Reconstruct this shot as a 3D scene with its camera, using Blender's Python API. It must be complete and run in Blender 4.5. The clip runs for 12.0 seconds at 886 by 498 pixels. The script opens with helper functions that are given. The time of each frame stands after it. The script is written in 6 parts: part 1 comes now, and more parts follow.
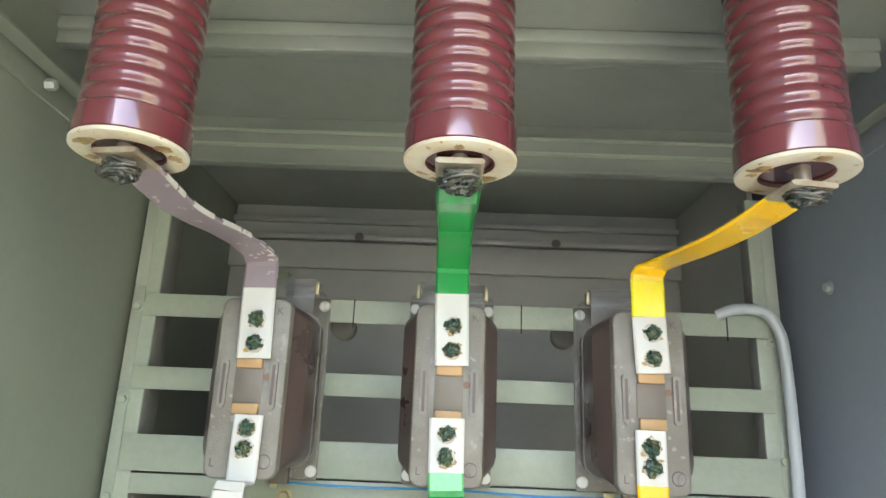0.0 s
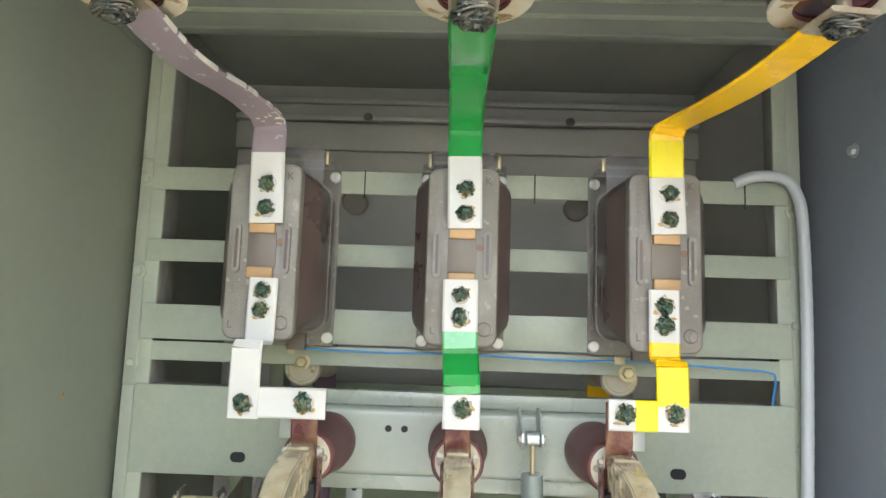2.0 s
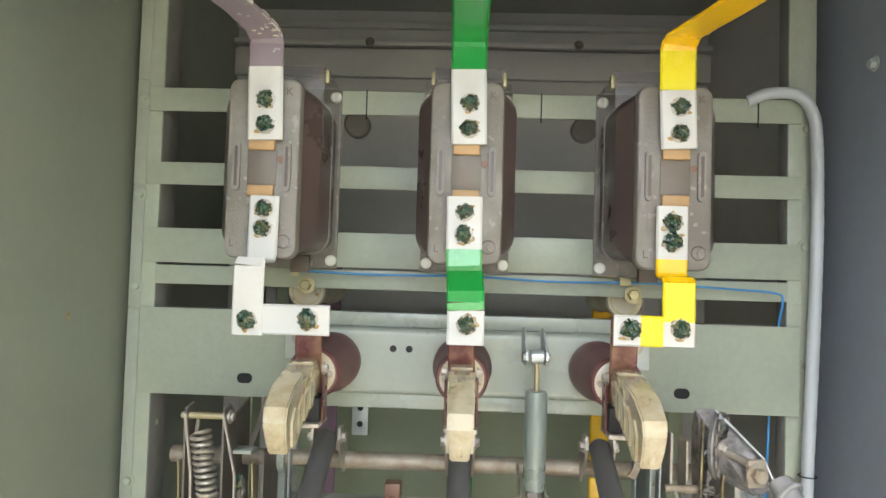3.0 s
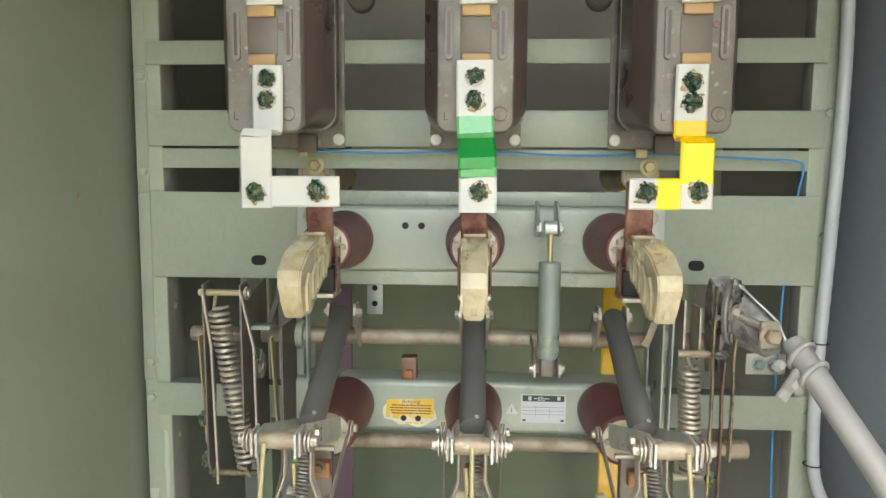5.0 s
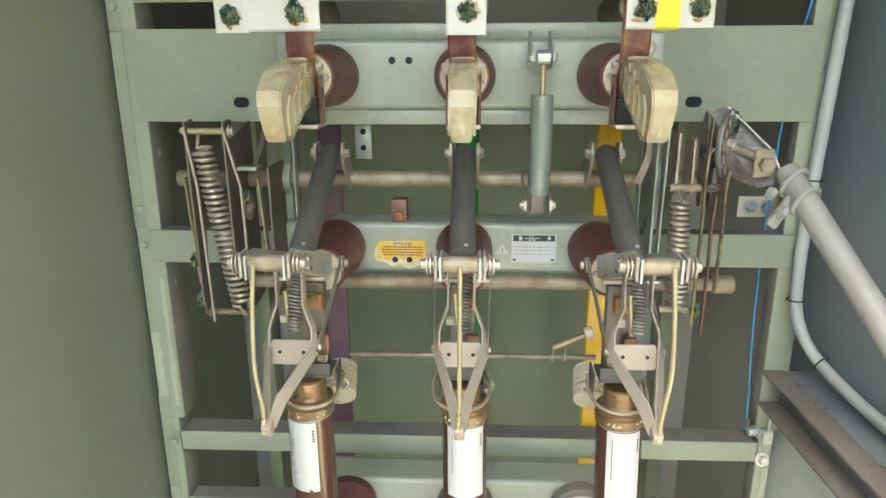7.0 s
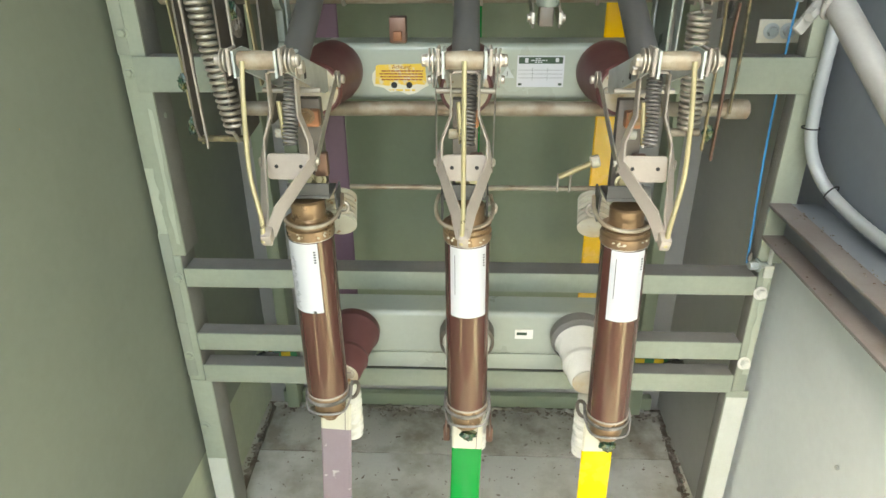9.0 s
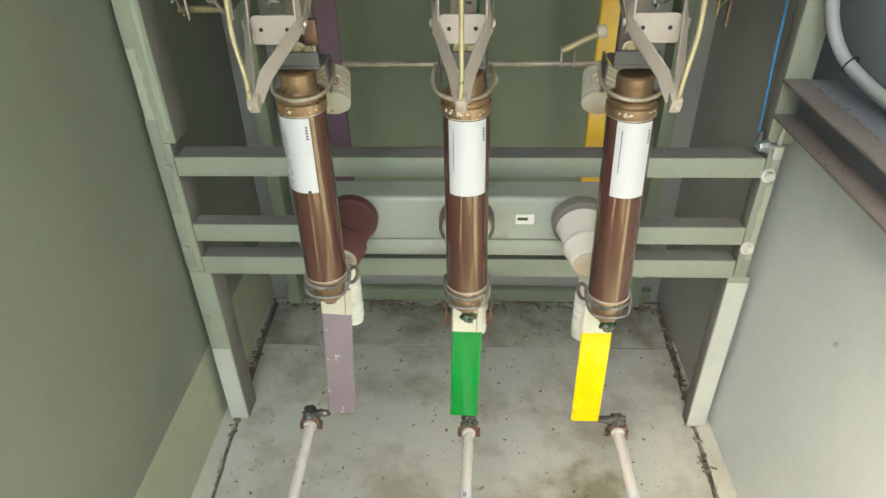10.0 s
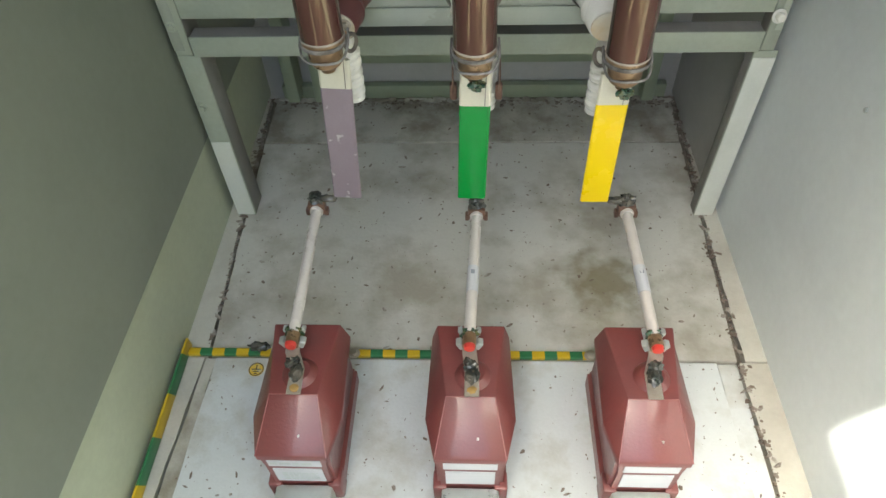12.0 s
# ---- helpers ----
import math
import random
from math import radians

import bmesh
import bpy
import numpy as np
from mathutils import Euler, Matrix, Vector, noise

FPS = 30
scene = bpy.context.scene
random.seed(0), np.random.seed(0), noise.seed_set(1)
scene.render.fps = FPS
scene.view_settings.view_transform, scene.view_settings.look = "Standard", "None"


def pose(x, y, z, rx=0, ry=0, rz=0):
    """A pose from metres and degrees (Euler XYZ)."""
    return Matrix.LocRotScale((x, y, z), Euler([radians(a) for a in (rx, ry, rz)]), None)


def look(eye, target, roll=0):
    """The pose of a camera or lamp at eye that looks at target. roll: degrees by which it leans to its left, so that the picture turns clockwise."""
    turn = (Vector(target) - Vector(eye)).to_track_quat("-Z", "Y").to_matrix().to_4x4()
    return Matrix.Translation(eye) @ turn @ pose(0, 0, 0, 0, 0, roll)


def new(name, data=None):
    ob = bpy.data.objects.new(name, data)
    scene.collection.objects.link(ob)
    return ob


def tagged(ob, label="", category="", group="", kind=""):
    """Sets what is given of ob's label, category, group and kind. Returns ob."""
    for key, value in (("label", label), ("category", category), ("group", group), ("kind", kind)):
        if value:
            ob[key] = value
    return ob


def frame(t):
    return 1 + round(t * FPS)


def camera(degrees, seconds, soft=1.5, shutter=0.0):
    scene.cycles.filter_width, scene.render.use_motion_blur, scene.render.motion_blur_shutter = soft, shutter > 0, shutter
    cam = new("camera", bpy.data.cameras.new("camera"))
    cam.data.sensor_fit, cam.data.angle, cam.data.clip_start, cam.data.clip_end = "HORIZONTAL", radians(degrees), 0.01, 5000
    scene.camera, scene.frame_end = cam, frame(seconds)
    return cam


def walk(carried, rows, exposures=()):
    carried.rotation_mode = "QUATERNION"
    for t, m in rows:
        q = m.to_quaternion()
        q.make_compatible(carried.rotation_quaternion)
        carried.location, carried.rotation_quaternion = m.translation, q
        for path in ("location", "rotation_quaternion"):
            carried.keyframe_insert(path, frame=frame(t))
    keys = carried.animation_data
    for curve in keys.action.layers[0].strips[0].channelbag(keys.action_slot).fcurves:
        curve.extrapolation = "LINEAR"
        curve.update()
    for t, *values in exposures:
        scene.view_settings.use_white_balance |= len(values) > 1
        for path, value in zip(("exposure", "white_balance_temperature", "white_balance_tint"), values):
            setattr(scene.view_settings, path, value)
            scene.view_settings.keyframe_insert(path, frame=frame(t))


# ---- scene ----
cam = camera(68.4, 12.0)

PATH = [
    (0, (-0.002, 0.155, 1.631), (-0.039, 2.083, 2.163), 2.3),
    (0.5, (-0.003, 0.157, 1.616), (-0.037, 2.105, 2.071), 2.1),
    (1, (0.001, 0.169, 1.605), (-0.038, 2.128, 2.003), 1.9),
    (1.5, (-0.004, 0.18, 1.59), (-0.055, 2.153, 1.913), 2.2),
    (2, (-0.005, 0.184, 1.574), (-0.062, 2.168, 1.82), 1.9),
    (2.5, (-0.002, 0.193, 1.558), (-0.06, 2.185, 1.727), 1.6),
    (3, (-0.001, 0.203, 1.537), (-0.072, 2.201, 1.613), 1.7),
    (3.2, (0.001, 0.207, 1.528), (-0.077, 2.205, 1.579), 1.5),
    (4.8, (0.001, 0.215, 1.484), (-0.088, 2.207, 1.325), 0.3),
    (5, (0.0, 0.217, 1.477), (-0.102, 2.205, 1.286), 0.4),
    (5.5, (0.004, 0.219, 1.463), (-0.095, 2.202, 1.223), 0.5),
    (6, (0.0, 0.22, 1.442), (-0.094, 2.187, 1.095), 0.4),
    (6.5, (0.004, 0.222, 1.421), (-0.079, 2.17, 0.978), 0.5),
    (7, (0.01, 0.222, 1.407), (-0.077, 2.145, 0.864), -0.2),
    (7.2, (0.01, 0.222, 1.4), (-0.068, 2.133, 0.813), -0.0),
    (8.8, (0.005, 0.222, 1.329), (-0.096, 2.037, 0.495), -0.8),
    (9, (0.005, 0.223, 1.319), (-0.075, 2.014, 0.433), -0.4),
    (9.5, (0.005, 0.224, 1.294), (-0.074, 1.954, 0.294), -0.8),
    (10, (0.007, 0.226, 1.266), (-0.072, 1.878, 0.142), -1.1),
    (10.5, (0.002, 0.218, 1.239), (-0.08, 1.767, -0.024), -1.6),
    (11, (-0.001, 0.216, 1.208), (-0.074, 1.678, -0.154), -1.7),
    (11.5, (0.001, 0.215, 1.188), (-0.08, 1.606, -0.247), -2.3),
    (12, (0.001, 0.204, 1.171), (-0.087, 1.507, -0.343), -2.7),
]
walk(cam, [(t, look(eye, target, roll)) for t, eye, target, roll in PATH], [(0.0, 4.05, 6500, 6), (2.5, 3.86, 6800, 9), (4.8, 3.70, 7250, 4), (6.0, 3.62, 7350, 2), (9.0, 3.74, 7200, 0), (9.6, 3.48, 7250, 0), (10.5, 3.28, 7100, 0), (12.0, 2.80, 6600, 2)])


# world, sun and sky -----------------------------------------------------------
world = bpy.data.worlds.new("world")
scene.world = world
world.use_nodes = True
wn, wl = world.node_tree.nodes, world.node_tree.links
sky = wn.new("ShaderNodeTexSky")
sky.sky_type, sky.sun_disc, sky.dust_density = "NISHITA", False, 7.0
SUN_WAY = Vector((0.5 * 0.914, 0.5 * 0.406, -0.866))
sky.sun_elevation = radians(60)
sky.sun_rotation = math.atan2(-SUN_WAY.x, -SUN_WAY.y)
wn["Background"].inputs["Strength"].default_value = 0.15
wl.new(sky.outputs[0], wn["Background"].inputs["Color"])
sun = new("sun", bpy.data.lights.new("sun", "SUN"))
sun.data.energy, sun.data.angle, sun.data.color = 2.7, radians(0.6), (1.0, 0.95, 0.87)
sun.matrix_world = look((-2, -1, 4), Vector((-2, -1, 4)) + SUN_WAY)


# materials -----------------------------------------------------------------------
def material(name, colour, rough=0.5, metal=0.0, other=None, stain=0.25, grain=0.08, size=6.0, bump=0.05, coat=0.0, speck=None, alpha=1.0, trans=0.0, sub=0.0, spread=(0.45, 0.75)):
    """Base colour with large stains towards another colour, fine grain, uneven gloss and fine relief."""
    m = bpy.data.materials.new(name)
    m.use_nodes = True
    n, l = m.node_tree.nodes, m.node_tree.links
    b = n["Principled BSDF"]
    co = n.new("ShaderNodeTexCoord")
    info = n.new("ShaderNodeObjectInfo")
    shift = n.new("ShaderNodeVectorMath")
    shift.operation = "MULTIPLY_ADD"
    shift.inputs[1].default_value = (7.0, 5.0, 9.0)
    l.new(info.outputs["Random"], shift.inputs[0])
    l.new(co.outputs["Object"], shift.inputs[2])

    def noise_at(scale, detail=5.0, roughness=0.6):
        t = n.new("ShaderNodeTexNoise")
        t.inputs["Scale"].default_value, t.inputs["Detail"].default_value, t.inputs["Roughness"].default_value = scale, detail, roughness
        l.new(shift.outputs[0], t.inputs["Vector"])
        return t

    def ramp(src, lo, hi, a=0.0, z=1.0):
        r = n.new("ShaderNodeMapRange")
        for i, v in zip((1, 2, 3, 4), (lo, hi, a, z)):
            r.inputs[i].default_value = v
        l.new(src, r.inputs[0])
        return r.outputs[0]

    def mix(fac, a, z):
        x = n.new("ShaderNodeMix")
        x.data_type = "RGBA"
        l.new(fac, x.inputs[0])
        for sock, v in ((x.inputs[6], a), (x.inputs[7], z)):
            if isinstance(v, tuple):
                sock.default_value = (*v, 1)
            else:
                l.new(v, sock)
        return x.outputs[2]

    if other is None:
        other = tuple(c * 0.6 for c in colour)
    big, fine = noise_at(size), noise_at(size * 18, 3.0)
    c = mix(ramp(big.outputs["Fac"], spread[0], spread[1], 0, stain), colour, other)
    c = mix(ramp(fine.outputs["Fac"], 0.3, 0.75, 0, grain), c, tuple(k * 0.35 for k in colour))
    if speck:
        dots = noise_at(size * 5, 2.0, 0.4)
        c = mix(ramp(dots.outputs["Fac"], 0.66, 0.72), c, speck)
    l.new(c, b.inputs["Base Color"])
    l.new(ramp(big.outputs["Fac"], 0.3, 0.7, max(rough - 0.08, 0.02), min(rough + 0.12, 1.0)), b.inputs["Roughness"])
    b.inputs["Metallic"].default_value = metal
    b.inputs["Coat Weight"].default_value = coat
    b.inputs["Coat Roughness"].default_value = 0.08
    b.inputs["Alpha"].default_value = alpha
    b.inputs["Transmission Weight"].default_value = trans
    b.inputs["Subsurface Weight"].default_value = sub
    b.inputs["Subsurface Radius"].default_value = (0.01, 0.008, 0.005)
    if bump:
        bp = n.new("ShaderNodeBump")
        bp.inputs["Strength"].default_value, bp.inputs["Distance"].default_value = bump, 0.004
        l.new(fine.outputs["Fac"], bp.inputs["Height"])
        l.new(bp.outputs[0], b.inputs["Normal"])
    return m


# Left wall paint leans green, right blue, to carry the light's cast
M_WALL = material("wall_paint", (0.23, 0.25, 0.202), 0.42, other=(0.198, 0.222, 0.18), stain=0.7, size=2.6, grain=0.09, bump=0.08)
M_WALL_R = material("wall_paint_sky_cast", (0.245, 0.272, 0.31), 0.4, other=(0.215, 0.24, 0.275), stain=0.7, size=2.6, grain=0.09, bump=0.08)
M_SKIRT = material("pale_wall_paint", (0.50, 0.54, 0.40), 0.5, other=(0.42, 0.46, 0.34), stain=0.6, size=4, grain=0.12)
M_LOWER = material("pale_grey_paint", (0.70, 0.745, 0.745), 0.5, other=(0.55, 0.59, 0.60), stain=0.5, size=3)
M_FRAME = material("frame_paint", (0.355, 0.388, 0.30), 0.38, other=(0.295, 0.325, 0.255), stain=0.7, grain=0.14, size=5, bump=0.12)
# Darker copy of the frame paint, with the edge strips' shade coloured in
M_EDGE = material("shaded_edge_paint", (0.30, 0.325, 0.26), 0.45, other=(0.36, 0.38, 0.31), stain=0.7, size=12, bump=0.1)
M_PATCH_B = material("newer_frame_paint", (0.45, 0.49, 0.385), 0.42, other=(0.38, 0.42, 0.32), stain=0.6, size=14)
M_PATCH = material("repainted_white", (0.62, 0.64, 0.57), 0.45, other=(0.5, 0.53, 0.45), stain=0.5, size=8)
M_BEAM = material("switch_beam_paint", (0.355, 0.385, 0.315), 0.3, other=(0.28, 0.32, 0.28), stain=0.5, size=5, coat=0.2)
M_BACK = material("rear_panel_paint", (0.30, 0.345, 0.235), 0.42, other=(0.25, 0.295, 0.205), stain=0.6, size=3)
# Rear grey raised in tone to brighten the recess, where little light reaches
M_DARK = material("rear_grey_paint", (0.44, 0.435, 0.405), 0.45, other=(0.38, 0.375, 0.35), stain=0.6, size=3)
M_CEIL = material("ceiling_paint", (0.25, 0.265, 0.23), 0.45, other=(0.17, 0.19, 0.165), stain=0.6, size=3)
M_RUSTY = material("dusty_angle_iron", (0.25, 0.215, 0.205), 0.7, other=(0.32, 0.31, 0.30), stain=0.7, size=9, bump=0.3)
M_STEEL_BLUE = material("blue_grey_steel", (0.26, 0.28, 0.31), 0.5, stain=0.3)
M_CONCRETE = material("concrete_slab", (0.53, 0.525, 0.47), 0.75, other=(0.30, 0.275, 0.21), stain=0.8, spread=(0.44, 0.66), size=6.5, bump=0.2)
M_CONCRETE_F = material("painted_concrete", (0.58, 0.61, 0.60), 0.7, other=(0.40, 0.39, 0.33), stain=0.8, spread=(0.47, 0.68), size=9.0, bump=0.2)
M_KERB = material("kerb_concrete", (0.53, 0.52, 0.45), 0.8, other=(0.36, 0.33, 0.27), stain=0.7, size=6.0, bump=0.4)
M_GUTTER = material("gutter_dirt", (0.17, 0.145, 0.11), 0.95, other=(0.19, 0.17, 0.14), stain=0.8, size=20, bump=0.8)
M_DEBRIS = material("loose_debris", (0.17, 0.13, 0.10), 0.9, other=(0.52, 0.50, 0.44), stain=0.9, size=40, bump=0.5)
M_CONCRETE_B = material("dirty_concrete", (0.49, 0.475, 0.41), 0.8, other=(0.24, 0.215, 0.16), stain=0.85, spread=(0.42, 0.64), size=9, bump=0.3)
M_CLAMP = material("clamp_paint", (0.33, 0.33, 0.31), 0.45, other=(0.26, 0.25, 0.22), stain=0.8, size=30)
M_GROUND = material("yard_ground", (0.24, 0.235, 0.215), 0.9, stain=0.5, size=0.8, bump=0.3)
M_BUSHING = material("brown_glaze", (0.14, 0.030, 0.038), 0.12, other=(0.115, 0.026, 0.032), stain=0.4, grain=0.03, bump=0.0, coat=1.0)
M_CREAM = material("cream_end_ring", (0.57, 0.545, 0.45), 0.5, other=(0.52, 0.40, 0.22), stain=0.75, spread=(0.42, 0.66), size=16, speck=(0.34, 0.20, 0.10))
M_RESIN = material("red_brown_resin", (0.13, 0.048, 0.046), 0.48, other=(0.105, 0.04, 0.04), stain=0.4, grain=0.05)
M_MAROON = material("instrument_resin", (0.185, 0.046, 0.042), 0.40, other=(0.15, 0.055, 0.052), stain=0.7, grain=0.12, size=11, coat=0.4, bump=0.14)
M_WORN = material("worn_resin_edge", (0.34, 0.15, 0.14), 0.5, other=(0.22, 0.07, 0.065), stain=0.8, spread=(0.42, 0.62), size=40)
M_CT_FACE = material("grey_brown_resin", (0.185, 0.165, 0.138), 0.42, other=(0.27, 0.255, 0.225), stain=0.8, spread=(0.44, 0.66), size=16, bump=0.2, speck=(0.30, 0.28, 0.25))
M_CT_BODY = material("dark_brown_resin", (0.095, 0.066, 0.058), 0.3, other=(0.11, 0.085, 0.075), stain=0.5, size=8)
M_PURPLE = material("purple_grey_paint", (0.245, 0.195, 0.22), 0.4, other=(0.31, 0.26, 0.285), stain=0.6, size=12, speck=(0.46, 0.42, 0.41))
M_PURPLE_D = material("dull_purple_paint", (0.17, 0.10, 0.14), 0.45, stain=0.4)
M_GREEN = material("green_gloss_paint", (0.008, 0.27, 0.045), 0.16, other=(0.006, 0.19, 0.03), stain=0.4, coat=0.5, grain=0.03, bump=0.02, size=10)
M_GREEN_L = material("thin_green_paint", (0.13, 0.42, 0.15), 0.25, other=(0.05, 0.30, 0.08), stain=0.6, size=30, coat=0.3)
M_YELLOW = material("yellow_gloss_paint", (0.90, 0.53, 0.006), 0.22, other=(0.82, 0.44, 0.005), stain=0.35, coat=0.4, grain=0.02, size=10)
M_LEMON = material("greenish_lemon_paint", (0.76, 0.66, 0.01), 0.25, other=(0.76, 0.60, 0.02), stain=0.5, grain=0.03, coat=0.3)
M_YELLOW_L = material("lemon_paint", (0.84, 0.60, 0.008), 0.3, other=(0.82, 0.64, 0.04), stain=0.4, grain=0.03)
M_WHITE = material("white_paint", (0.58, 0.575, 0.54), 0.35, other=(0.55, 0.49, 0.38), stain=0.5, grain=0.03, size=14)
M_CREAM_P = material("cream_paint", (0.66, 0.63, 0.50), 0.4, stain=0.25, size=12)
M_BRASS = material("brass", (0.31, 0.205, 0.115), 0.3, metal=0.55, other=(0.13, 0.08, 0.05), stain=0.8, size=25)
M_PAD = material("tan_terminal", (0.45, 0.28, 0.13), 0.5, metal=0.15, other=(0.36, 0.22, 0.10), stain=0.4, size=30)
M_TERM = material("dark_terminal_copper", (0.13, 0.045, 0.04), 0.3, metal=0.3, other=(0.30, 0.17, 0.10), stain=0.8, spread=(0.45, 0.65), size=28)
M_LINK = material("greasy_link_steel", (0.15, 0.125, 0.08), 0.3, metal=0.5, other=(0.42, 0.34, 0.17), stain=0.8, spread=(0.45, 0.62), size=35)
M_COPPER = material("tarnished_copper", (0.20, 0.115, 0.08), 0.4, metal=0.4, other=(0.10, 0.06, 0.05), stain=0.8, size=22)
M_COPPER_B = material("bright_copper", (0.36, 0.16, 0.08), 0.4, metal=0.5, other=(0.16, 0.08, 0.05), stain=0.6, size=30)
M_ZINC = material("zinc_plate", (0.46, 0.42, 0.36), 0.38, metal=0.6, other=(0.27, 0.22, 0.16), stain=0.8, size=25, bump=0.1)
M_GALV = material("galvanised_plate", (0.50, 0.54, 0.52), 0.35, metal=0.5, other=(0.38, 0.40, 0.38), stain=0.6, size=25)
M_DAMPER = material("damper_paint", (0.23, 0.27, 0.235), 0.3, metal=0.15, other=(0.18, 0.21, 0.19), stain=0.6, size=16, coat=0.2)
M_LEVER = material("greasy_steel", (0.27, 0.255, 0.24), 0.35, metal=0.3, other=(0.08, 0.075, 0.065), stain=0.9, spread=(0.42, 0.62), size=35, bump=0.3)
M_PASSIVE = material("yellow_passivated", (0.50, 0.44, 0.26), 0.34, metal=0.6, other=(0.36, 0.29, 0.15), stain=0.6, size=22)
M_SPRING = material("spring_steel", (0.42, 0.38, 0.31), 0.35, metal=0.5, other=(0.2, 0.17, 0.13), stain=0.6, size=30)
M_SHAFT = material("shaft_steel", (0.38, 0.335, 0.255), 0.5, metal=0.35, other=(0.24, 0.17, 0.11), stain=0.85, spread=(0.42, 0.64), size=22, bump=0.2)
M_OLD = material("old_dark_steel", (0.17, 0.15, 0.13), 0.5, metal=0.4, other=(0.2, 0.15, 0.1), stain=0.6, size=20)
M_BEIGE = material("beige_link_plate", (0.40, 0.35, 0.30), 0.45, metal=0.25, other=(0.30, 0.26, 0.21), stain=0.5, size=20)
M_RUBBER = material("dark_rod_sleeve", (0.088, 0.086, 0.082), 0.5, other=(0.12, 0.12, 0.12), stain=0.6, size=14)
M_GREASE = material("dark_green_grease", (0.016, 0.055, 0.032), 0.2, other=(0.15, 0.13, 0.04), stain=0.9, spread=(0.46, 0.66), size=90, bump=0.2, coat=0.5)
M_GREASE_K = material("black_grease", (0.022, 0.028, 0.024), 0.3, other=(0.17, 0.14, 0.10), stain=0.8, size=40, bump=0.15, coat=0.6)
M_STAIN = material("brown_grease_stain", (0.20, 0.12, 0.045), 0.35, other=(0.42, 0.30, 0.13), stain=0.8, spread=(0.45, 0.62), size=70)
M_OOZE = material("amber_ooze", (0.38, 0.23, 0.07), 0.3, other=(0.5, 0.36, 0.12), stain=0.6, size=50)
M_AMBER = material("yellowed_plastic", (0.70, 0.62, 0.43), 0.15, other=(0.48, 0.36, 0.18), stain=0.7, spread=(0.42, 0.62), size=30, grain=0.06, coat=0.4, alpha=0.5)
M_PORCELAIN = material("white_porcelain", (0.78, 0.77, 0.70), 0.25, other=(0.66, 0.63, 0.52), stain=0.4, size=14, coat=0.3)
M_TUBE = material("greyish_tube_enamel", (0.60, 0.56, 0.52), 0.3, other=(0.50, 0.45, 0.40), stain=0.5, size=14)
# One grey for dusty tops and for the shade on the return legs
M_DUST_SHADE = material("dust_and_shade_grey", (0.22, 0.21, 0.19), 0.8, other=(0.30, 0.29, 0.26), stain=0.7, size=12, bump=0.3)
M_PIPE = material("grey_pipe_paint", (0.31, 0.31, 0.30), 0.45, other=(0.23, 0.22, 0.20), stain=0.6, spread=(0.42, 0.66), size=12)
M_CONDUIT = material("grey_plastic_conduit", (0.45, 0.48, 0.48), 0.4, other=(0.38, 0.41, 0.41), stain=0.4, size=12)
M_WIRE = material("blue_wire", (0.05, 0.26, 0.55), 0.35, stain=0.1)
M_TIE = material("black_tie", (0.02, 0.02, 0.02), 0.5, stain=0.1)
M_FUSE = material("brown_fuse_tube", (0.080, 0.033, 0.030), 0.07, other=(0.07, 0.018, 0.016), stain=0.3, grain=0.02, bump=0.0)
# fuse varnish is mirror smooth
fb = M_FUSE.node_tree.nodes["Principled BSDF"]
M_FUSE.node_tree.links.remove(fb.inputs["Roughness"].links[0])
fb.inputs["Roughness"].default_value = 0.05
fb.inputs["IOR"].default_value = 1.75
fb.inputs["Specular Tint"].default_value = (1.0, 0.86, 0.52, 1)
M_LABEL = material("white_sticker", (0.54, 0.55, 0.57), 0.45, stain=0.08, grain=0.02, bump=0.0)
M_LABEL_Y = material("yellow_sticker", (0.74, 0.50, 0.06), 0.5, other=(0.62, 0.60, 0.46), stain=0.8, spread=(0.5, 0.62), size=60)
M_INK = material("dark_ink", (0.03, 0.03, 0.03), 0.6, stain=0.0)
M_INK_R = material("red_brown_ink", (0.28, 0.06, 0.02), 0.6, stain=0.0)
M_INK_G = material("green_black_ink", (0.03, 0.06, 0.03), 0.6, stain=0.0)
M_RED = material("red_cap", (0.60, 0.05, 0.035), 0.35, stain=0.2)
# Near-black colour drawn as the shade inside holes, slots and the jaw
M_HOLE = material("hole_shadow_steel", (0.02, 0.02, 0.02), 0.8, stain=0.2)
M_CLEAR = material("smoky_clear_plastic", (0.30, 0.27, 0.27), 0.12, stain=0.2, grain=0.0, bump=0.0, alpha=0.32)


def striped(name, one, two, way):
    m = material(name, one, 0.4, stain=0.2)
    n, l = m.node_tree.nodes, m.node_tree.links
    b = n["Principled BSDF"]
    base = b.inputs["Base Color"].links[0].from_socket
    co = n.new("ShaderNodeTexCoord")
    dot = n.new("ShaderNodeVectorMath")
    dot.operation = "DOT_PRODUCT"
    dot.inputs[1].default_value = way
    l.new(co.outputs["Object"], dot.inputs[0])
    fr = n.new("ShaderNodeMath")
    fr.operation = "FRACT"
    l.new(dot.outputs["Value"], fr.inputs[0])
    gt = n.new("ShaderNodeMath")
    gt.operation = "GREATER_THAN"
    gt.inputs[1].default_value = 0.5
    l.new(fr.outputs[0], gt.inputs[0])
    x = n.new("ShaderNodeMix")
    x.data_type = "RGBA"
    l.new(gt.outputs[0], x.inputs[0])
    l.new(base, x.inputs[6])
    x.inputs[7].default_value = (*two, 1)
    l.new(x.outputs[2], b.inputs["Base Color"])
    return m


M_EARTH = striped("earth_stripes", (0.62, 0.42, 0.02), (0.03, 0.17, 0.07), (19.5, 0.6, 0))
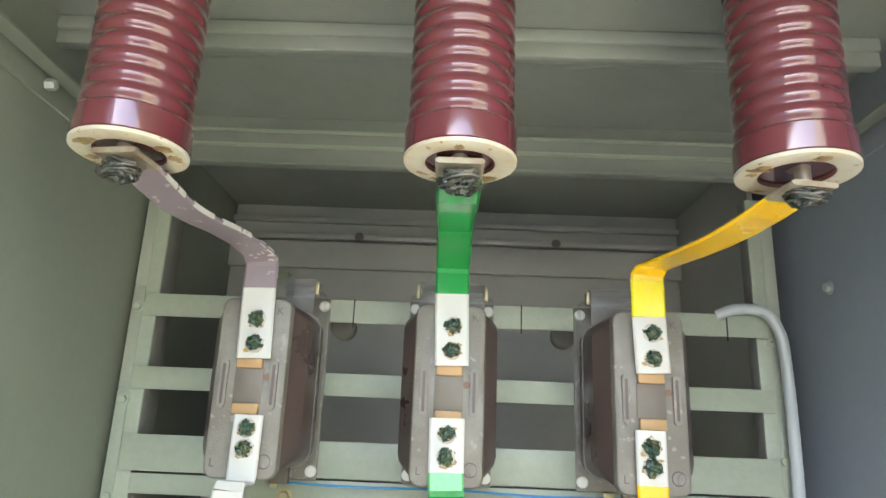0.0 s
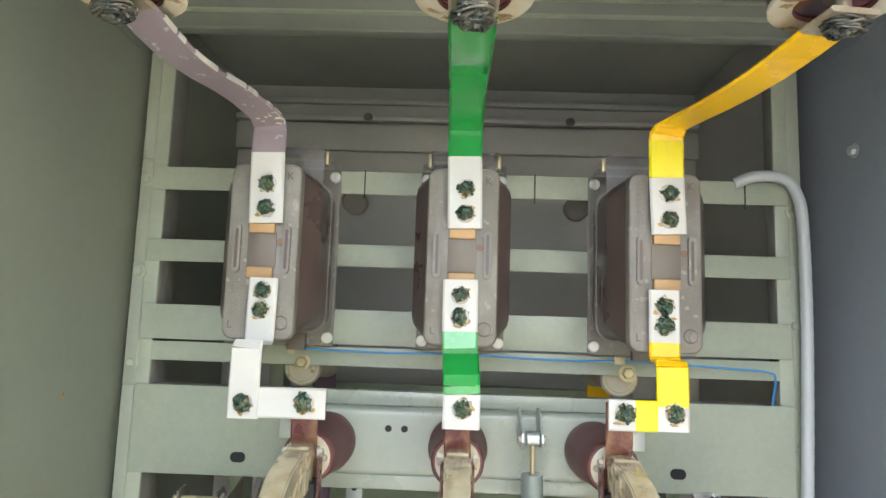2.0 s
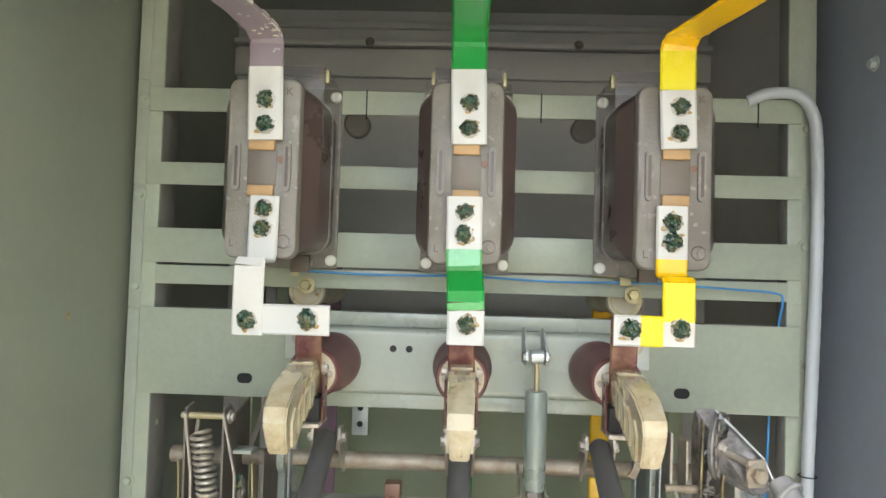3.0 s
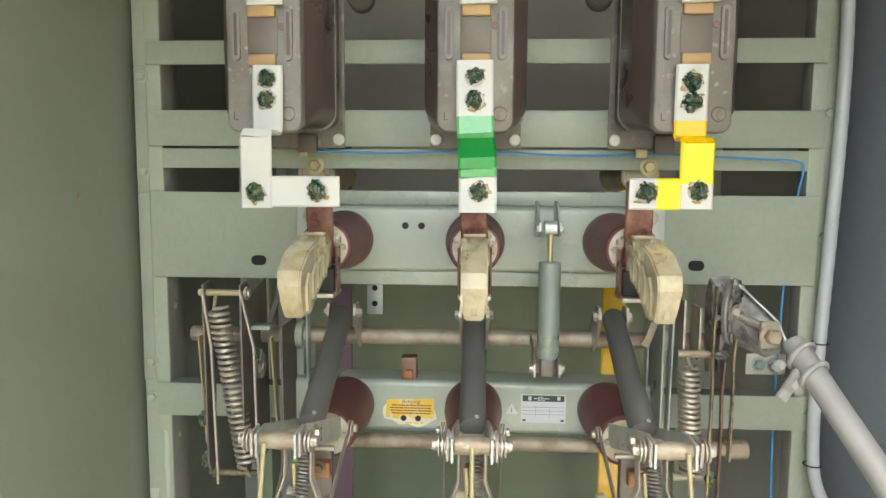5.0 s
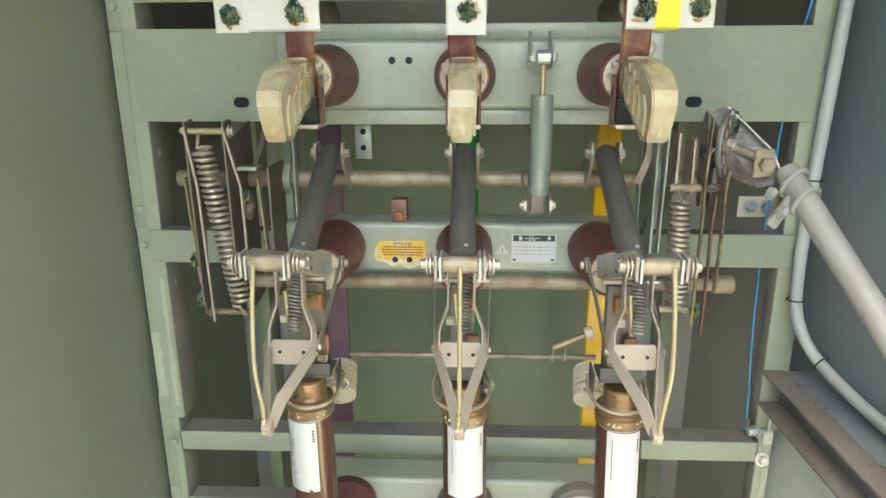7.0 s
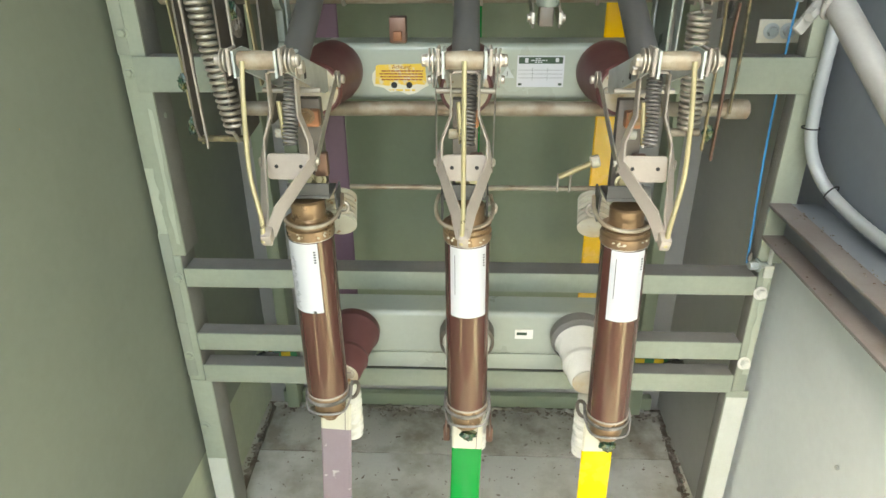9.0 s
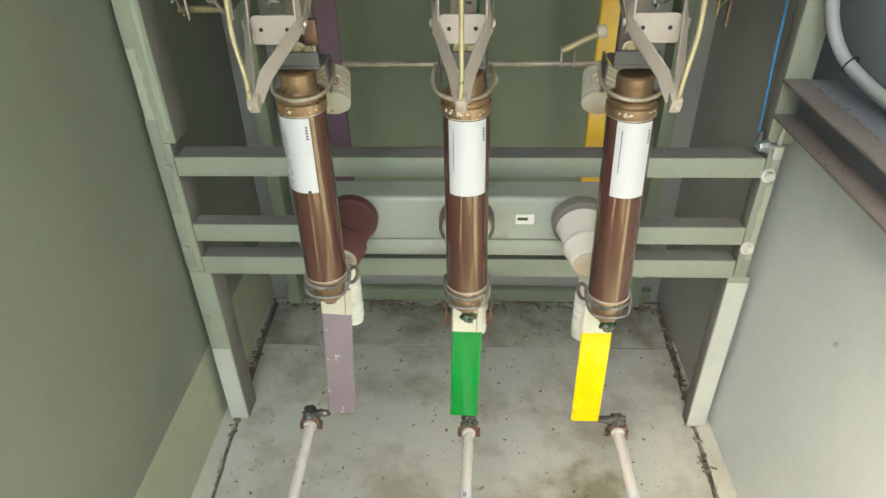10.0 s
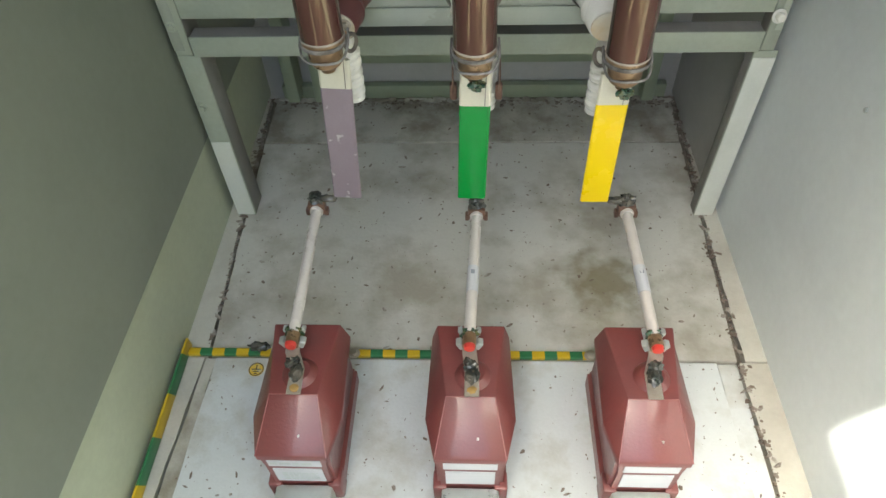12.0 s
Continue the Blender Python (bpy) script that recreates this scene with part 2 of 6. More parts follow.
M_EARTH_Y = striped("earth_stripes_long", (0.62, 0.42, 0.02), (0.03, 0.17, 0.07), (0, 5.5, 2.0))


def add_stain(m, centre, radius, colour):
    """An oily patch with a ragged edge round a point of the slab."""
    n, l = m.node_tree.nodes, m.node_tree.links
    b = n["Principled BSDF"]
    base = b.inputs["Base Color"].links[0].from_socket
    co = n.new("ShaderNodeTexCoord")
    d = n.new("ShaderNodeVectorMath")
    d.operation = "DISTANCE"
    d.inputs[1].default_value = centre
    nz = n.new("ShaderNodeTexNoise")
    nz.inputs["Scale"].default_value, nz.inputs["Detail"].default_value = 22, 6
    l.new(co.outputs["Object"], nz.inputs["Vector"])
    l.new(co.outputs["Object"], d.inputs[0])
    s = n.new("ShaderNodeMath")
    s.operation = "MULTIPLY_ADD"
    s.inputs[1].default_value = radius * 2.2
    l.new(nz.outputs["Fac"], s.inputs[0])
    l.new(d.outputs["Value"], s.inputs[2])
    r = n.new("ShaderNodeMapRange")
    for i, v in zip((1, 2, 3, 4), (radius * 1.5, radius * 2.3, 0.75, 0.0)):
        r.inputs[i].default_value = v
    l.new(s.outputs[0], r.inputs[0])
    x = n.new("ShaderNodeMix")
    x.data_type = "RGBA"
    l.new(r.outputs[0], x.inputs[0])
    l.new(base, x.inputs[6])
    x.inputs[7].default_value = (*colour, 1)
    l.new(x.outputs[2], b.inputs["Base Color"])


add_stain(M_CONCRETE, (0.300, 1.120, 0), 0.085, (0.17, 0.145, 0.07))


# mesh tools ------------------------------------------------------------------------
def merge(bm, tmp):
    me = bpy.data.meshes.new("tmp")
    tmp.to_mesh(me)
    tmp.free()
    bm.from_mesh(me)
    bpy.data.meshes.remove(me)
    return bm


def box(x0, x1, y0, y1, z0, z1, bevel=0.0, bm=None, turn=None):
    """A bevelled block between two corners, turned round its middle if turn is given."""
    bm = bm or bmesh.new()
    tmp = bmesh.new()
    bmesh.ops.create_cube(tmp, size=1)
    bmesh.ops.scale(tmp, vec=(x1 - x0, y1 - y0, z1 - z0), verts=tmp.verts)
    if bevel:
        bmesh.ops.bevel(tmp, geom=tmp.edges[:], offset=bevel, segments=2, profile=0.5, affect="EDGES")
    if turn is not None:
        bmesh.ops.transform(tmp, matrix=turn, verts=tmp.verts)
    bmesh.ops.translate(tmp, vec=((x0 + x1) / 2, (y0 + y1) / 2, (z0 + z1) / 2), verts=tmp.verts)
    return merge(bm, tmp)


def frame_of(way):
    way = Vector(way).normalized()
    side = way.orthogonal().normalized() if abs(way.z) > 0.999 else way.cross(Vector((0, 0, 1))).normalized()
    return side, side.cross(way).normalized(), way


def loft(rings, bm=None, caps=True):
    """A skin over rings of equally many points."""
    bm = bm or bmesh.new()
    rows = [[bm.verts.new(p) for p in ring] for ring in rings]
    k = len(rings[0])
    for a, b in zip(rows, rows[1:]):
        for i in range(k):
            bm.faces.new((a[i], a[(i + 1) % k], b[(i + 1) % k], b[i]))
    if caps:
        bm.faces.new(rows[0][::-1])
        bm.faces.new(rows[-1])
    bmesh.ops.recalc_face_normals(bm, faces=bm.faces[:])
    return bm


def lathe(base, way, profile, seg=32, bm=None, caps=True):
    """A body of revolution: profile of (distance along way, radius)."""
    s, u, w = frame_of(way)
    base = Vector(base)
    rings = [[base + w * d + (s * math.cos(2 * math.pi * i / seg) + u * math.sin(2 * math.pi * i / seg)) * max(r, 1e-5) for i in range(seg)] for d, r in profile]
    return loft(rings, bm, caps)


def rod(a, b, r, r2=None, seg=16, bm=None):
    a, b = Vector(a), Vector(b)
    r2 = r if r2 is None else r2
    d = (b - a).length
    e = min(r, r2, d) * 0.15
    return lathe(a, b - a, [(0, r - e), (e, r), (d - e, r2), (d, r2 - e)], seg, bm)


def smooth_path(pts, steps=8):
    """A Catmull-Rom curve through the points."""
    p = [Vector(q) for q in pts]
    p = [2 * p[0] - p[1]] + p + [2 * p[-1] - p[-2]]
    out = []
    for i in range(1, len(p) - 2):
        for k in range(steps):
            t = k / steps
            out.append(0.5 * (2 * p[i] + (p[i + 1] - p[i - 1]) * t + (2 * p[i - 1] - 5 * p[i] + 4 * p[i + 1] - p[i + 2]) * t * t + (3 * p[i] - p[i - 1] - 3 * p[i + 1] + p[i + 2]) * t ** 3))
    return out + [p[-2]]


def tube(pts, r, seg=10, bm=None, wave=0.0):
    """A round wire or pipe along a path."""
    pts = [Vector(p) for p in pts]
    rings, s = [], None
    for i, p in enumerate(pts):
        w = (pts[min(i + 1, len(pts) - 1)] - pts[max(i - 1, 0)]).normalized()
        s = w.orthogonal().normalized() if s is None else (s - w * s.dot(w)).normalized()
        u = w.cross(s)
        q = r + (wave if i % 2 else 0.0)
        rings.append([p + (s * math.cos(2 * math.pi * k / seg) + u * math.sin(2 * math.pi * k / seg)) * q for k in range(seg)])
    return loft(rings, bm)


def strip(pts, sides, width, thick, bm=None):
    """A flat bar along a path; sides: the direction of its width, one for all or one a point."""
    pts = [Vector(p) for p in pts]
    if not isinstance(sides, list):
        sides = [sides] * len(pts)
    rings = []
    for i, p in enumerate(pts):
        w = (pts[min(i + 1, len(pts) - 1)] - pts[max(i - 1, 0)]).normalized()
        s = Vector(sides[i])
        s = (s - w * s.dot(w)).normalized() * width / 2
        n = w.cross(s).normalized() * thick / 2
        e = 0.12
        rings.append([p + s * (1 - e) + n, p + s + n * 0.3, p + s - n * 0.3, p + s * (1 - e) - n, p - s * (1 - e) - n, p - s - n * 0.3, p - s + n * 0.3, p - s * (1 - e) + n])
    return loft(rings, bm)


def coil(a, b, r, wire, turns, seg=8, per=16, bm=None, hooks=0.0):
    a, b = Vector(a), Vector(b)
    s, u, w = frame_of(b - a)
    d = (b - a).length
    k = int(turns * per)
    pts = [a + w * d * i / k + (s * math.cos(2 * math.pi * i / per) + u * math.sin(2 * math.pi * i / per)) * r for i in range(k + 1)]
    if hooks:
        pts = [a - w * hooks, a - w * hooks * 0.4 + s * r * 0.6] + pts + [b + w * hooks * 0.4 + s * r * 0.6, b + w * hooks]
    return tube(pts, wire, seg, bm)


def plate(outline, y, thick, bm=None, bevel=0.0):
    """An upright plate with an outline in x and z, its front at y."""
    return loft([[Vector((x, y, z)) for x, z in outline], [Vector((x, y + thick, z)) for x, z in outline]], bm)


def side_plate(outline, x, thick, bm=None):
    """An upright plate across the picture's depth, with an outline in y and z."""
    return loft([[Vector((x, y, z)) for y, z in outline], [Vector((x + thick, y, z)) for y, z in outline]], bm)


def rounded(hw, z0, z1, r, seg=4):
    """A rounded rectangle in x and z."""
    out = []
    for cx, cz, a0 in ((hw - r, z1 - r, 0), (-hw + r, z1 - r, 90), (-hw + r, z0 + r, 180), (hw - r, z0 + r, 270)):
        for k in range(seg + 1):
            a = radians(a0 + 90 * k / seg)
            out.append((cx + r * math.cos(a), cz + r * math.sin(a)))
    return out


def ring(centre, way, big, small, seg=32, bm=None, part_of=1.0, start=0.0):
    s, u, w = frame_of(way)
    c = Vector(centre)
    k = int(seg * part_of)
    pts = [c + (s * math.cos(start + 2 * math.pi * i / seg) + u * math.sin(start + 2 * math.pi * i / seg)) * big for i in range(k + 1)]
    return tube(pts, small, 8, bm)


def blob(centre, size, seed, rough=0.35, sub=3, bm=None):
    """A smeared, lumpy mass."""
    bm = bm or bmesh.new()
    tmp = bmesh.new()
    bmesh.ops.create_icosphere(tmp, subdivisions=sub, radius=1)
    for v in tmp.verts:
        d = v.co.normalized()
        k = 1 + rough * (noise.noise(d * 2.2 + Vector((seed * 3.1, seed, 0))) + 0.8 * noise.noise(d * 6 + Vector((0, seed * 2.7, seed))))
        v.co = Vector((d.x * size[0], d.y * size[1], d.z * size[2])) * k + Vector(centre)
    return merge(bm, tmp)


def hexbolt(at, way, r=0.009, h=0.006, washer=True, bm=None):
    s, u, w = frame_of(way)
    at = Vector(at)
    bm = bm or bmesh.new()
    if washer:
        lathe(at, w, [(0, r * 1.5), (0.0014, r * 1.5), (0.0016, r * 1.42)], 20, bm)
    lo = [at + w * 0.0016 + (s * math.cos(radians(60 * i)) + u * math.sin(radians(60 * i))) * r for i in range(6)]
    mid = [p + w * h * 0.8 for p in lo]
    hi = [at + w * (0.0016 + h) + (s * math.cos(radians(60 * i)) + u * math.sin(radians(60 * i))) * r * 0.82 for i in range(6)]
    return loft([lo, mid, hi], bm)


def finish(name, bm, mat, angle=30):
    me = bpy.data.meshes.new(name)
    bm.to_mesh(me)
    bm.free()
    me.shade_smooth()
    me.set_sharp_from_angle(angle=radians(angle))
    me.materials.append(mat)
    return me


ORIGIN = {}


def thing(name, base, label, category, group="", kind=""):
    ob = new(name)
    ob.empty_display_size = 0.02
    ob.location = base
    ORIGIN[ob] = Vector(base)
    return tagged(ob, label, category, group, kind)


def part(name, bm, mat, parent, label=""):
    """One mesh object under a thing or a part; bm is given in world places."""
    o = ORIGIN[parent]
    bmesh.ops.translate(bm, vec=-o, verts=bm.verts)
    ob = new(name, finish(name, bm, mat))
    ob.parent = parent
    ORIGIN[ob] = o
    return tagged(ob, label)


def solid(name, bm, mat, label, category, kind="", group=""):
    """A top-level thing of one mesh."""
    ob = new(name, finish(name, bm, mat))
    ORIGIN[ob] = Vector((0, 0, 0))
    return tagged(ob, label, category, group, kind)


def lettering(name, text, at, size, mat, parent, rx=90, depth=0.0004, align="CENTER"):
    cu = bpy.data.curves.new(name, "FONT")
    cu.body, cu.size, cu.extrude, cu.align_x, cu.align_y = text, size, depth, align, "CENTER"
    cu.materials.append(mat)
    ob = new(name, cu)
    ob.parent = parent
    ob.matrix_basis = Matrix.Translation(Vector(at) - ORIGIN[parent]) @ pose(0, 0, 0, rx, 0, 0)
    return ob


def bars_of_text(x0, x1, y, z, height, rng, bm, gap=0.3):
    """A line of unreadable print as short bars."""
    x = x0
    while x < x1 - height:
        w = min(height * rng.uniform(1.2, 4.0), x1 - x)
        box(x, x + w, y - 0.0003, y, z - height / 2, z + height / 2, bm=bm)
        x += w + height * gap * 2
    return bm


# the cell: floor, walls, ceiling -----------------------------------------------------
F = 1.323            # front of the steel frame
WALL_L, WALL_R, LOW_R = -0.597, 0.628, 0.60
FRONT, BACK, ROOF = 0.2, 1.83, 2.2

solid("ground", box(-200, 200, -200, 200, -0.32, -0.12), M_GROUND, "pale dusty yard ground outside the cell", "ground", "structure")
floor = solid("floor", box(-0.75, 0.75, FRONT - 0.1, BACK + 0.15, -0.12, -0.02), M_GUTTER, "grey concrete cell floor with dirty joints", "floor", "structure")


def slab(y0, y1, left, right, top, mat, label=""):
    """A cast slab between two lines; left and right: x at its front and at its rear."""
    rr = random.Random(int(y0 * 100 + left[0] * 1000))
    n = 14
    ring_l = [(left[0] + (left[1] - left[0]) * k / n + rr.uniform(-0.0016, 0.0016), y0 + (y1 - y0) * k / n) for k in range(n + 1)]
    ring_r = [(right[0] + (right[1] - right[0]) * k / n + rr.uniform(-0.0016, 0.0016), y0 + (y1 - y0) * k / n) for k in range(n + 1)]
    ol = ring_l + ring_r[::-1]
    bm = loft([[Vector((x, y, z)) for x, y in ol] for z in (-0.02, top - 0.002)] + [[Vector((x * 0.9985, y + (0.0015 if y < (y0 + y1) / 2 else -0.0015), top)) for x, y in ol]])
    return part("slab", bm, mat, floor, label)


slab(0.914, 1.598, (-0.549, -0.577), (0.541, 0.566), 0.0, M_CONCRETE, "stained grey concrete slab")
slab(1.603, 1.800, (-0.577, -0.583), (0.566, 0.578), -0.001, M_CONCRETE_B, "stained grey concrete slab")
slab(FRONT - 0.1, 0.909, (-0.545, -0.535), (0.500, 0.500), 0.001, M_CONCRETE_F, "pale blue-grey painted concrete slab")
slab(FRONT - 0.1, 0.909, (0.5015, 0.5015), (0.540, 0.541), -0.003, M_CONCRETE_F)
slab(FRONT - 0.1, 0.909, (-0.590, -0.557), (-0.5465, -0.5365), -0.003, M_CONCRETE_B)
slab(FRONT - 0.1, 0.909, (-0.66, -0.66), (-0.594, -0.560), 0.002, M_KERB)
slab(0.911, 1.80, (-0.66, -0.66), (-0.553, -0.602), 0.002, M_KERB)
slab(FRONT - 0.1, 0.909, (0.5435, 0.546), (0.66, 0.66), 0.002, M_KERB)
slab(0.911, 1.35, (0.556, 0.566), (0.66, 0.66), 0.002, M_KERB)
slab(1.3515, 1.80, (0.568, 0.598), (0.66, 0.66), 0.001, M_KERB)
rm = random.Random(31)
bm = bmesh.new()
for k in range(60):
    x = -0.57 + 1.14 * k / 59
    blob((x + rm.uniform(-0.01, 0.01), 1.797 - rm.uniform(0, 0.012), 0.0), (rm.uniform(0.006, 0.022), rm.uniform(0.004, 0.012), rm.uniform(0.003, 0.009)), k, 0.6, 2, bm)
tagged(part("mortar", bm, M_CONCRETE_B, floor), "crumbling mortar along the rear sill", kind="stuff")

rng = random.Random(4)
bm = bmesh.new()
for k in range(3200):
    side = rng.random()
    if side < 0.13:
        q = rng.uniform(0.92, 1.8) if rng.random() < 0.5 else rng.gauss(1.5, 0.12)
        p = (-0.551 - 0.045 * (q - 0.92) - abs(rng.gauss(0, 0.004 + 0.012 * max(q - 1.2, 0))), q)
    elif side < 0.27:
        q = rng.uniform(0.5, 1.8)
        p = (0.548 + 0.042 * max(q - 0.95, 0) + rng.gauss(0, 0.006), q)
    elif side < 0.40:
        p = (rng.uniform(-0.56, 0.56), 1.79 - abs(rng.gauss(0.006, 0.016)))
    else:
        p = (rng.uniform(-0.55, 0.54), rng.uniform(0.3, 1.75))
    r = rng.uniform(0.0012, 0.0045) * (1.1 * rng.uniform(0.6, 1.5) if side < 0.40 else 0.70 * rng.choice((0.3, 0.35, 0.4, 0.5, 0.6, 0.9, 1.4)))
    t = bmesh.new()
    bmesh.ops.create_icosphere(t, subdivisions=1, radius=r)
    turn, long = rng.uniform(0, 3.14), rng.choice((1.0, 1.2, 1.6, 2.4))
    c, d = math.cos(turn), math.sin(turn)
    for v in t.verts:
        a, b = v.co.x * long * rng.uniform(0.7, 1.4), v.co.y * rng.uniform(0.5, 1.2)
        v.co = Vector((a * c - b * d + p[0], a * d + b * c + p[1], v.co.z * 0.45 + 0.001))
    merge(bm, t)
solid("debris", bm, M_DEBRIS, "crumbs of mortar, grit and dead insects on the floor joints", "debris", "stuff")

# unseen sheets behind the camera that block and tint daylight: one opposite, two beside
solid("wall_yard", box(-4, 4, -2.5, -2.3, -0.12, 1.6), M_GROUND, "unseen plain grey wall added to block low skylight", "wall", "structure")
for k, x in ((1, -0.70), (2, 0.70)):
    solid(f"door_{k}", box(x - 0.02, x + 0.02, -0.95, 0.17, 0.0, 2.56 if k == 1 else 2.85, 0.004), M_WALL_R if k == 1 else M_WALL, "unseen upright sheet added to block and tint side light", "door", "structure")
# left wall: plain sheet with a paler strip at its foot
solid("wall_left", box(WALL_L - 0.06, WALL_L, FRONT, BACK, 0.235, ROOF), M_WALL, "smooth grey-green painted steel side wall", "wall", "structure")
solid("wall_left_foot", box(WALL_L - 0.06, WALL_L - 0.010, FRONT, BACK, 0.0, 0.235), M_SKIRT, "pale repainted foot of the side wall", "wall", "structure")
# right wall: pale lower sheet that stands out, angle-iron ledge, darker sheet above
solid("wall_right_lower", box(LOW_R, LOW_R + 0.1, FRONT, BACK, 0.0, 0.806), M_LOWER, "pale grey painted lower side wall", "wall", "structure")
solid("wall_right", box(WALL_R, WALL_R + 0.06, FRONT, BACK, 0.8065, ROOF), M_WALL_R, "smooth painted steel side wall, blue-grey for the sky's cast", "wall", "structure")
# a channel open to the cell: dusty lower and upper flange, blue-grey web between
ledge = solid("ledge", box(0.537, 0.70, FRONT, F - 0.001, 0.806, 0.812, 0.0012), M_RUSTY, "dusty brown steel channel ledge along the wall", "ledge", "structure")
part("ledge_web", box(0.576, 0.70, FRONT, F - 0.001, 0.812, 0.869, 0.001), M_STEEL_BLUE, ledge, "blue-grey web of the channel")
part("ledge_top", box(0.536, 0.576, FRONT, F - 0.001, 0.869, 0.875, 0.0012), M_RUSTY, ledge)
part("ledge_back", box(0.5765, 0.70, FRONT, F - 0.001, 0.869, 0.8735, 0.001), M_WALL_R, ledge, "back strip of the ledge, blue-grey like the wall")
rng_l = random.Random(12)
bm = bmesh.new()
for k in range(140):
    far = rng_l.random() < 0.6
    blob((rng_l.gauss(0.577, 0.004) if far else rng_l.uniform(0.54, 0.575), rng_l.uniform(0.4, 1.31), 0.8755 if far or rng_l.random() < 0.5 else 0.8125), (rng_l.uniform(0.0008, 0.0024), rng_l.uniform(0.0008, 0.003), 0.001), k, 0.4, 1, bm)
solid("ledge_grit", bm, M_DEBRIS, "pale grit and crumbs lying on the ledge", "debris", "stuff")
# Grey sheet hides the pale lower wall to darken the bay behind the frame
solid("wall_right_rear", box(0.588, 0.599, F + 0.09, BACK, 0.0, ROOF - 0.001), M_DARK, "grey sheet over the side wall behind the frame", "wall", "structure")
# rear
back = solid("wall_back", box(-0.75, 0.75, BACK, BACK + 0.06, -0.02, ROOF), M_DARK, "grey painted rear sheet wall", "wall", "structure")
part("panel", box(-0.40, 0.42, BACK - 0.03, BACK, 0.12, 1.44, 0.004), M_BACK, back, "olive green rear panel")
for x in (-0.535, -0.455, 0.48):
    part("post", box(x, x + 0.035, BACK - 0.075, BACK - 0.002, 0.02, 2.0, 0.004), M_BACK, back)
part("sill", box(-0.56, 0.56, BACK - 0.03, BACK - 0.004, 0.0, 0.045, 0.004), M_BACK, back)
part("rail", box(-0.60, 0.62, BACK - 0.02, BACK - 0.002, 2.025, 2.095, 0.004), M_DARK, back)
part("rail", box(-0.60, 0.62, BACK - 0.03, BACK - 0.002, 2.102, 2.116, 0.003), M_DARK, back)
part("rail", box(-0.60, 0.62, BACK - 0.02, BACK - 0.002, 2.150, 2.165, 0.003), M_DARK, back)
for x in (-0.255, 0.262):
    part("bolt", hexbolt((x, BACK - 0.03, 2.109), (0, -1, 0), 0.008), M_OLD, back)
# ceiling with its ribs
bm = box(-0.75, 0.75, FRONT + 0.015, BACK + 0.06, ROOF, ROOF + 0.05)
box(-0.60, 0.60, 0.985, 1.020, ROOF - 0.022, ROOF - 0.001, 0.003, bm)
box(-0.60, 0.60, 0.990, 1.010, ROOF - 0.045, ROOF - 0.02, 0.003, bm)
box(-0.60, 0.60, 1.066, 1.082, ROOF - 0.008, ROOF - 0.001, 0.003, bm)
solid("ceiling", bm, M_CEIL, "grey-green painted steel ceiling with welded ribs", "ceiling", "structure")
for s, w in ((-1, WALL_L), (1, WALL_R)):
    solid("trim", box(min(w, w - s * 0.03), max(w, w - s * 0.03), FRONT + 0.02, 1.29, 2.098, 2.104, 0.001), M_WALL, "steel angle along the top of the wall", "trim", "structure")
    solid("trim", box(min(w, w - s * 0.005), max(w, w - s * 0.005), FRONT + 0.02, 1.29, 2.06, 2.098, 0.001), M_WALL if s < 0 else M_WALL_R, "painted flange along the top of the wall", "trim", "structure")

# the steel frame ----------------------------------------------------------------------
frame_rack = thing("steel_frame", (0, F, 0), "grey-green painted steel angle frame bolted in the cell", "frame", kind="structure")


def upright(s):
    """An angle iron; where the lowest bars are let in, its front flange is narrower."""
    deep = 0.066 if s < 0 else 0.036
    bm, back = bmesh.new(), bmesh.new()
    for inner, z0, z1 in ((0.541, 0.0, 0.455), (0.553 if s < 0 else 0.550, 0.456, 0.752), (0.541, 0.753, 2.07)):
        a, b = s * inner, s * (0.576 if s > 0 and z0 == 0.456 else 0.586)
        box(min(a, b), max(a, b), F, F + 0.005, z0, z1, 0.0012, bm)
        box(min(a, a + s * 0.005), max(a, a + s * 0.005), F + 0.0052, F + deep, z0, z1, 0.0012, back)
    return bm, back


for s in (-1, 1):
    front, back_leg = upright(s)
    u = part("upright", front, M_FRAME, frame_rack)
    # Darker grey puts the leg's shade into its colour
    part("return_leg", back_leg, M_DUST_SHADE, u, "return leg of the angle, grey for its shade")
    top = 0.235 if s < 0 else 0.44
    a, b = sorted((s * 0.5425, s * 0.5855))
    part("paint_patch", box(a, b, F - 0.001, F + 0.0, 0.003, top), M_PATCH, u, "white repainted foot")
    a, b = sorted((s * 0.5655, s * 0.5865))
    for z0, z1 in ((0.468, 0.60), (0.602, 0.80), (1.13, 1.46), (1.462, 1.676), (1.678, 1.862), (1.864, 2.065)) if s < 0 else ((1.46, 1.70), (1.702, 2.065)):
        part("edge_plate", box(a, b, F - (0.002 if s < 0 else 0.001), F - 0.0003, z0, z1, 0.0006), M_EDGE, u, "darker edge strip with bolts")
# patches of newer paint on the uprights, with ragged ends
for x0, x1, z0, z1, k in ((-0.584, -0.566, 0.80, 0.93, 1), (-0.556, -0.545, 0.78, 1.04, 2), (0.562, 0.574, 0.50, 0.67, 3), (0.560, 0.572, 0.70, 0.74, 4)):
    rp = random.Random(k)
    left = [(x0 + rp.uniform(-0.001, 0.003), z0 + (z1 - z0) * q / 9) for q in range(10)]
    right = [(x1 + rp.uniform(-0.004, 0.001), z0 + (z1 - z0) * q / 9 + rp.uniform(-0.004, 0.004)) for q in range(10)]
    part("paint_patch", plate(left + right[::-1], F - 0.0016, 0.0008), M_PATCH_B, frame_rack, "pale patch of newer paint")


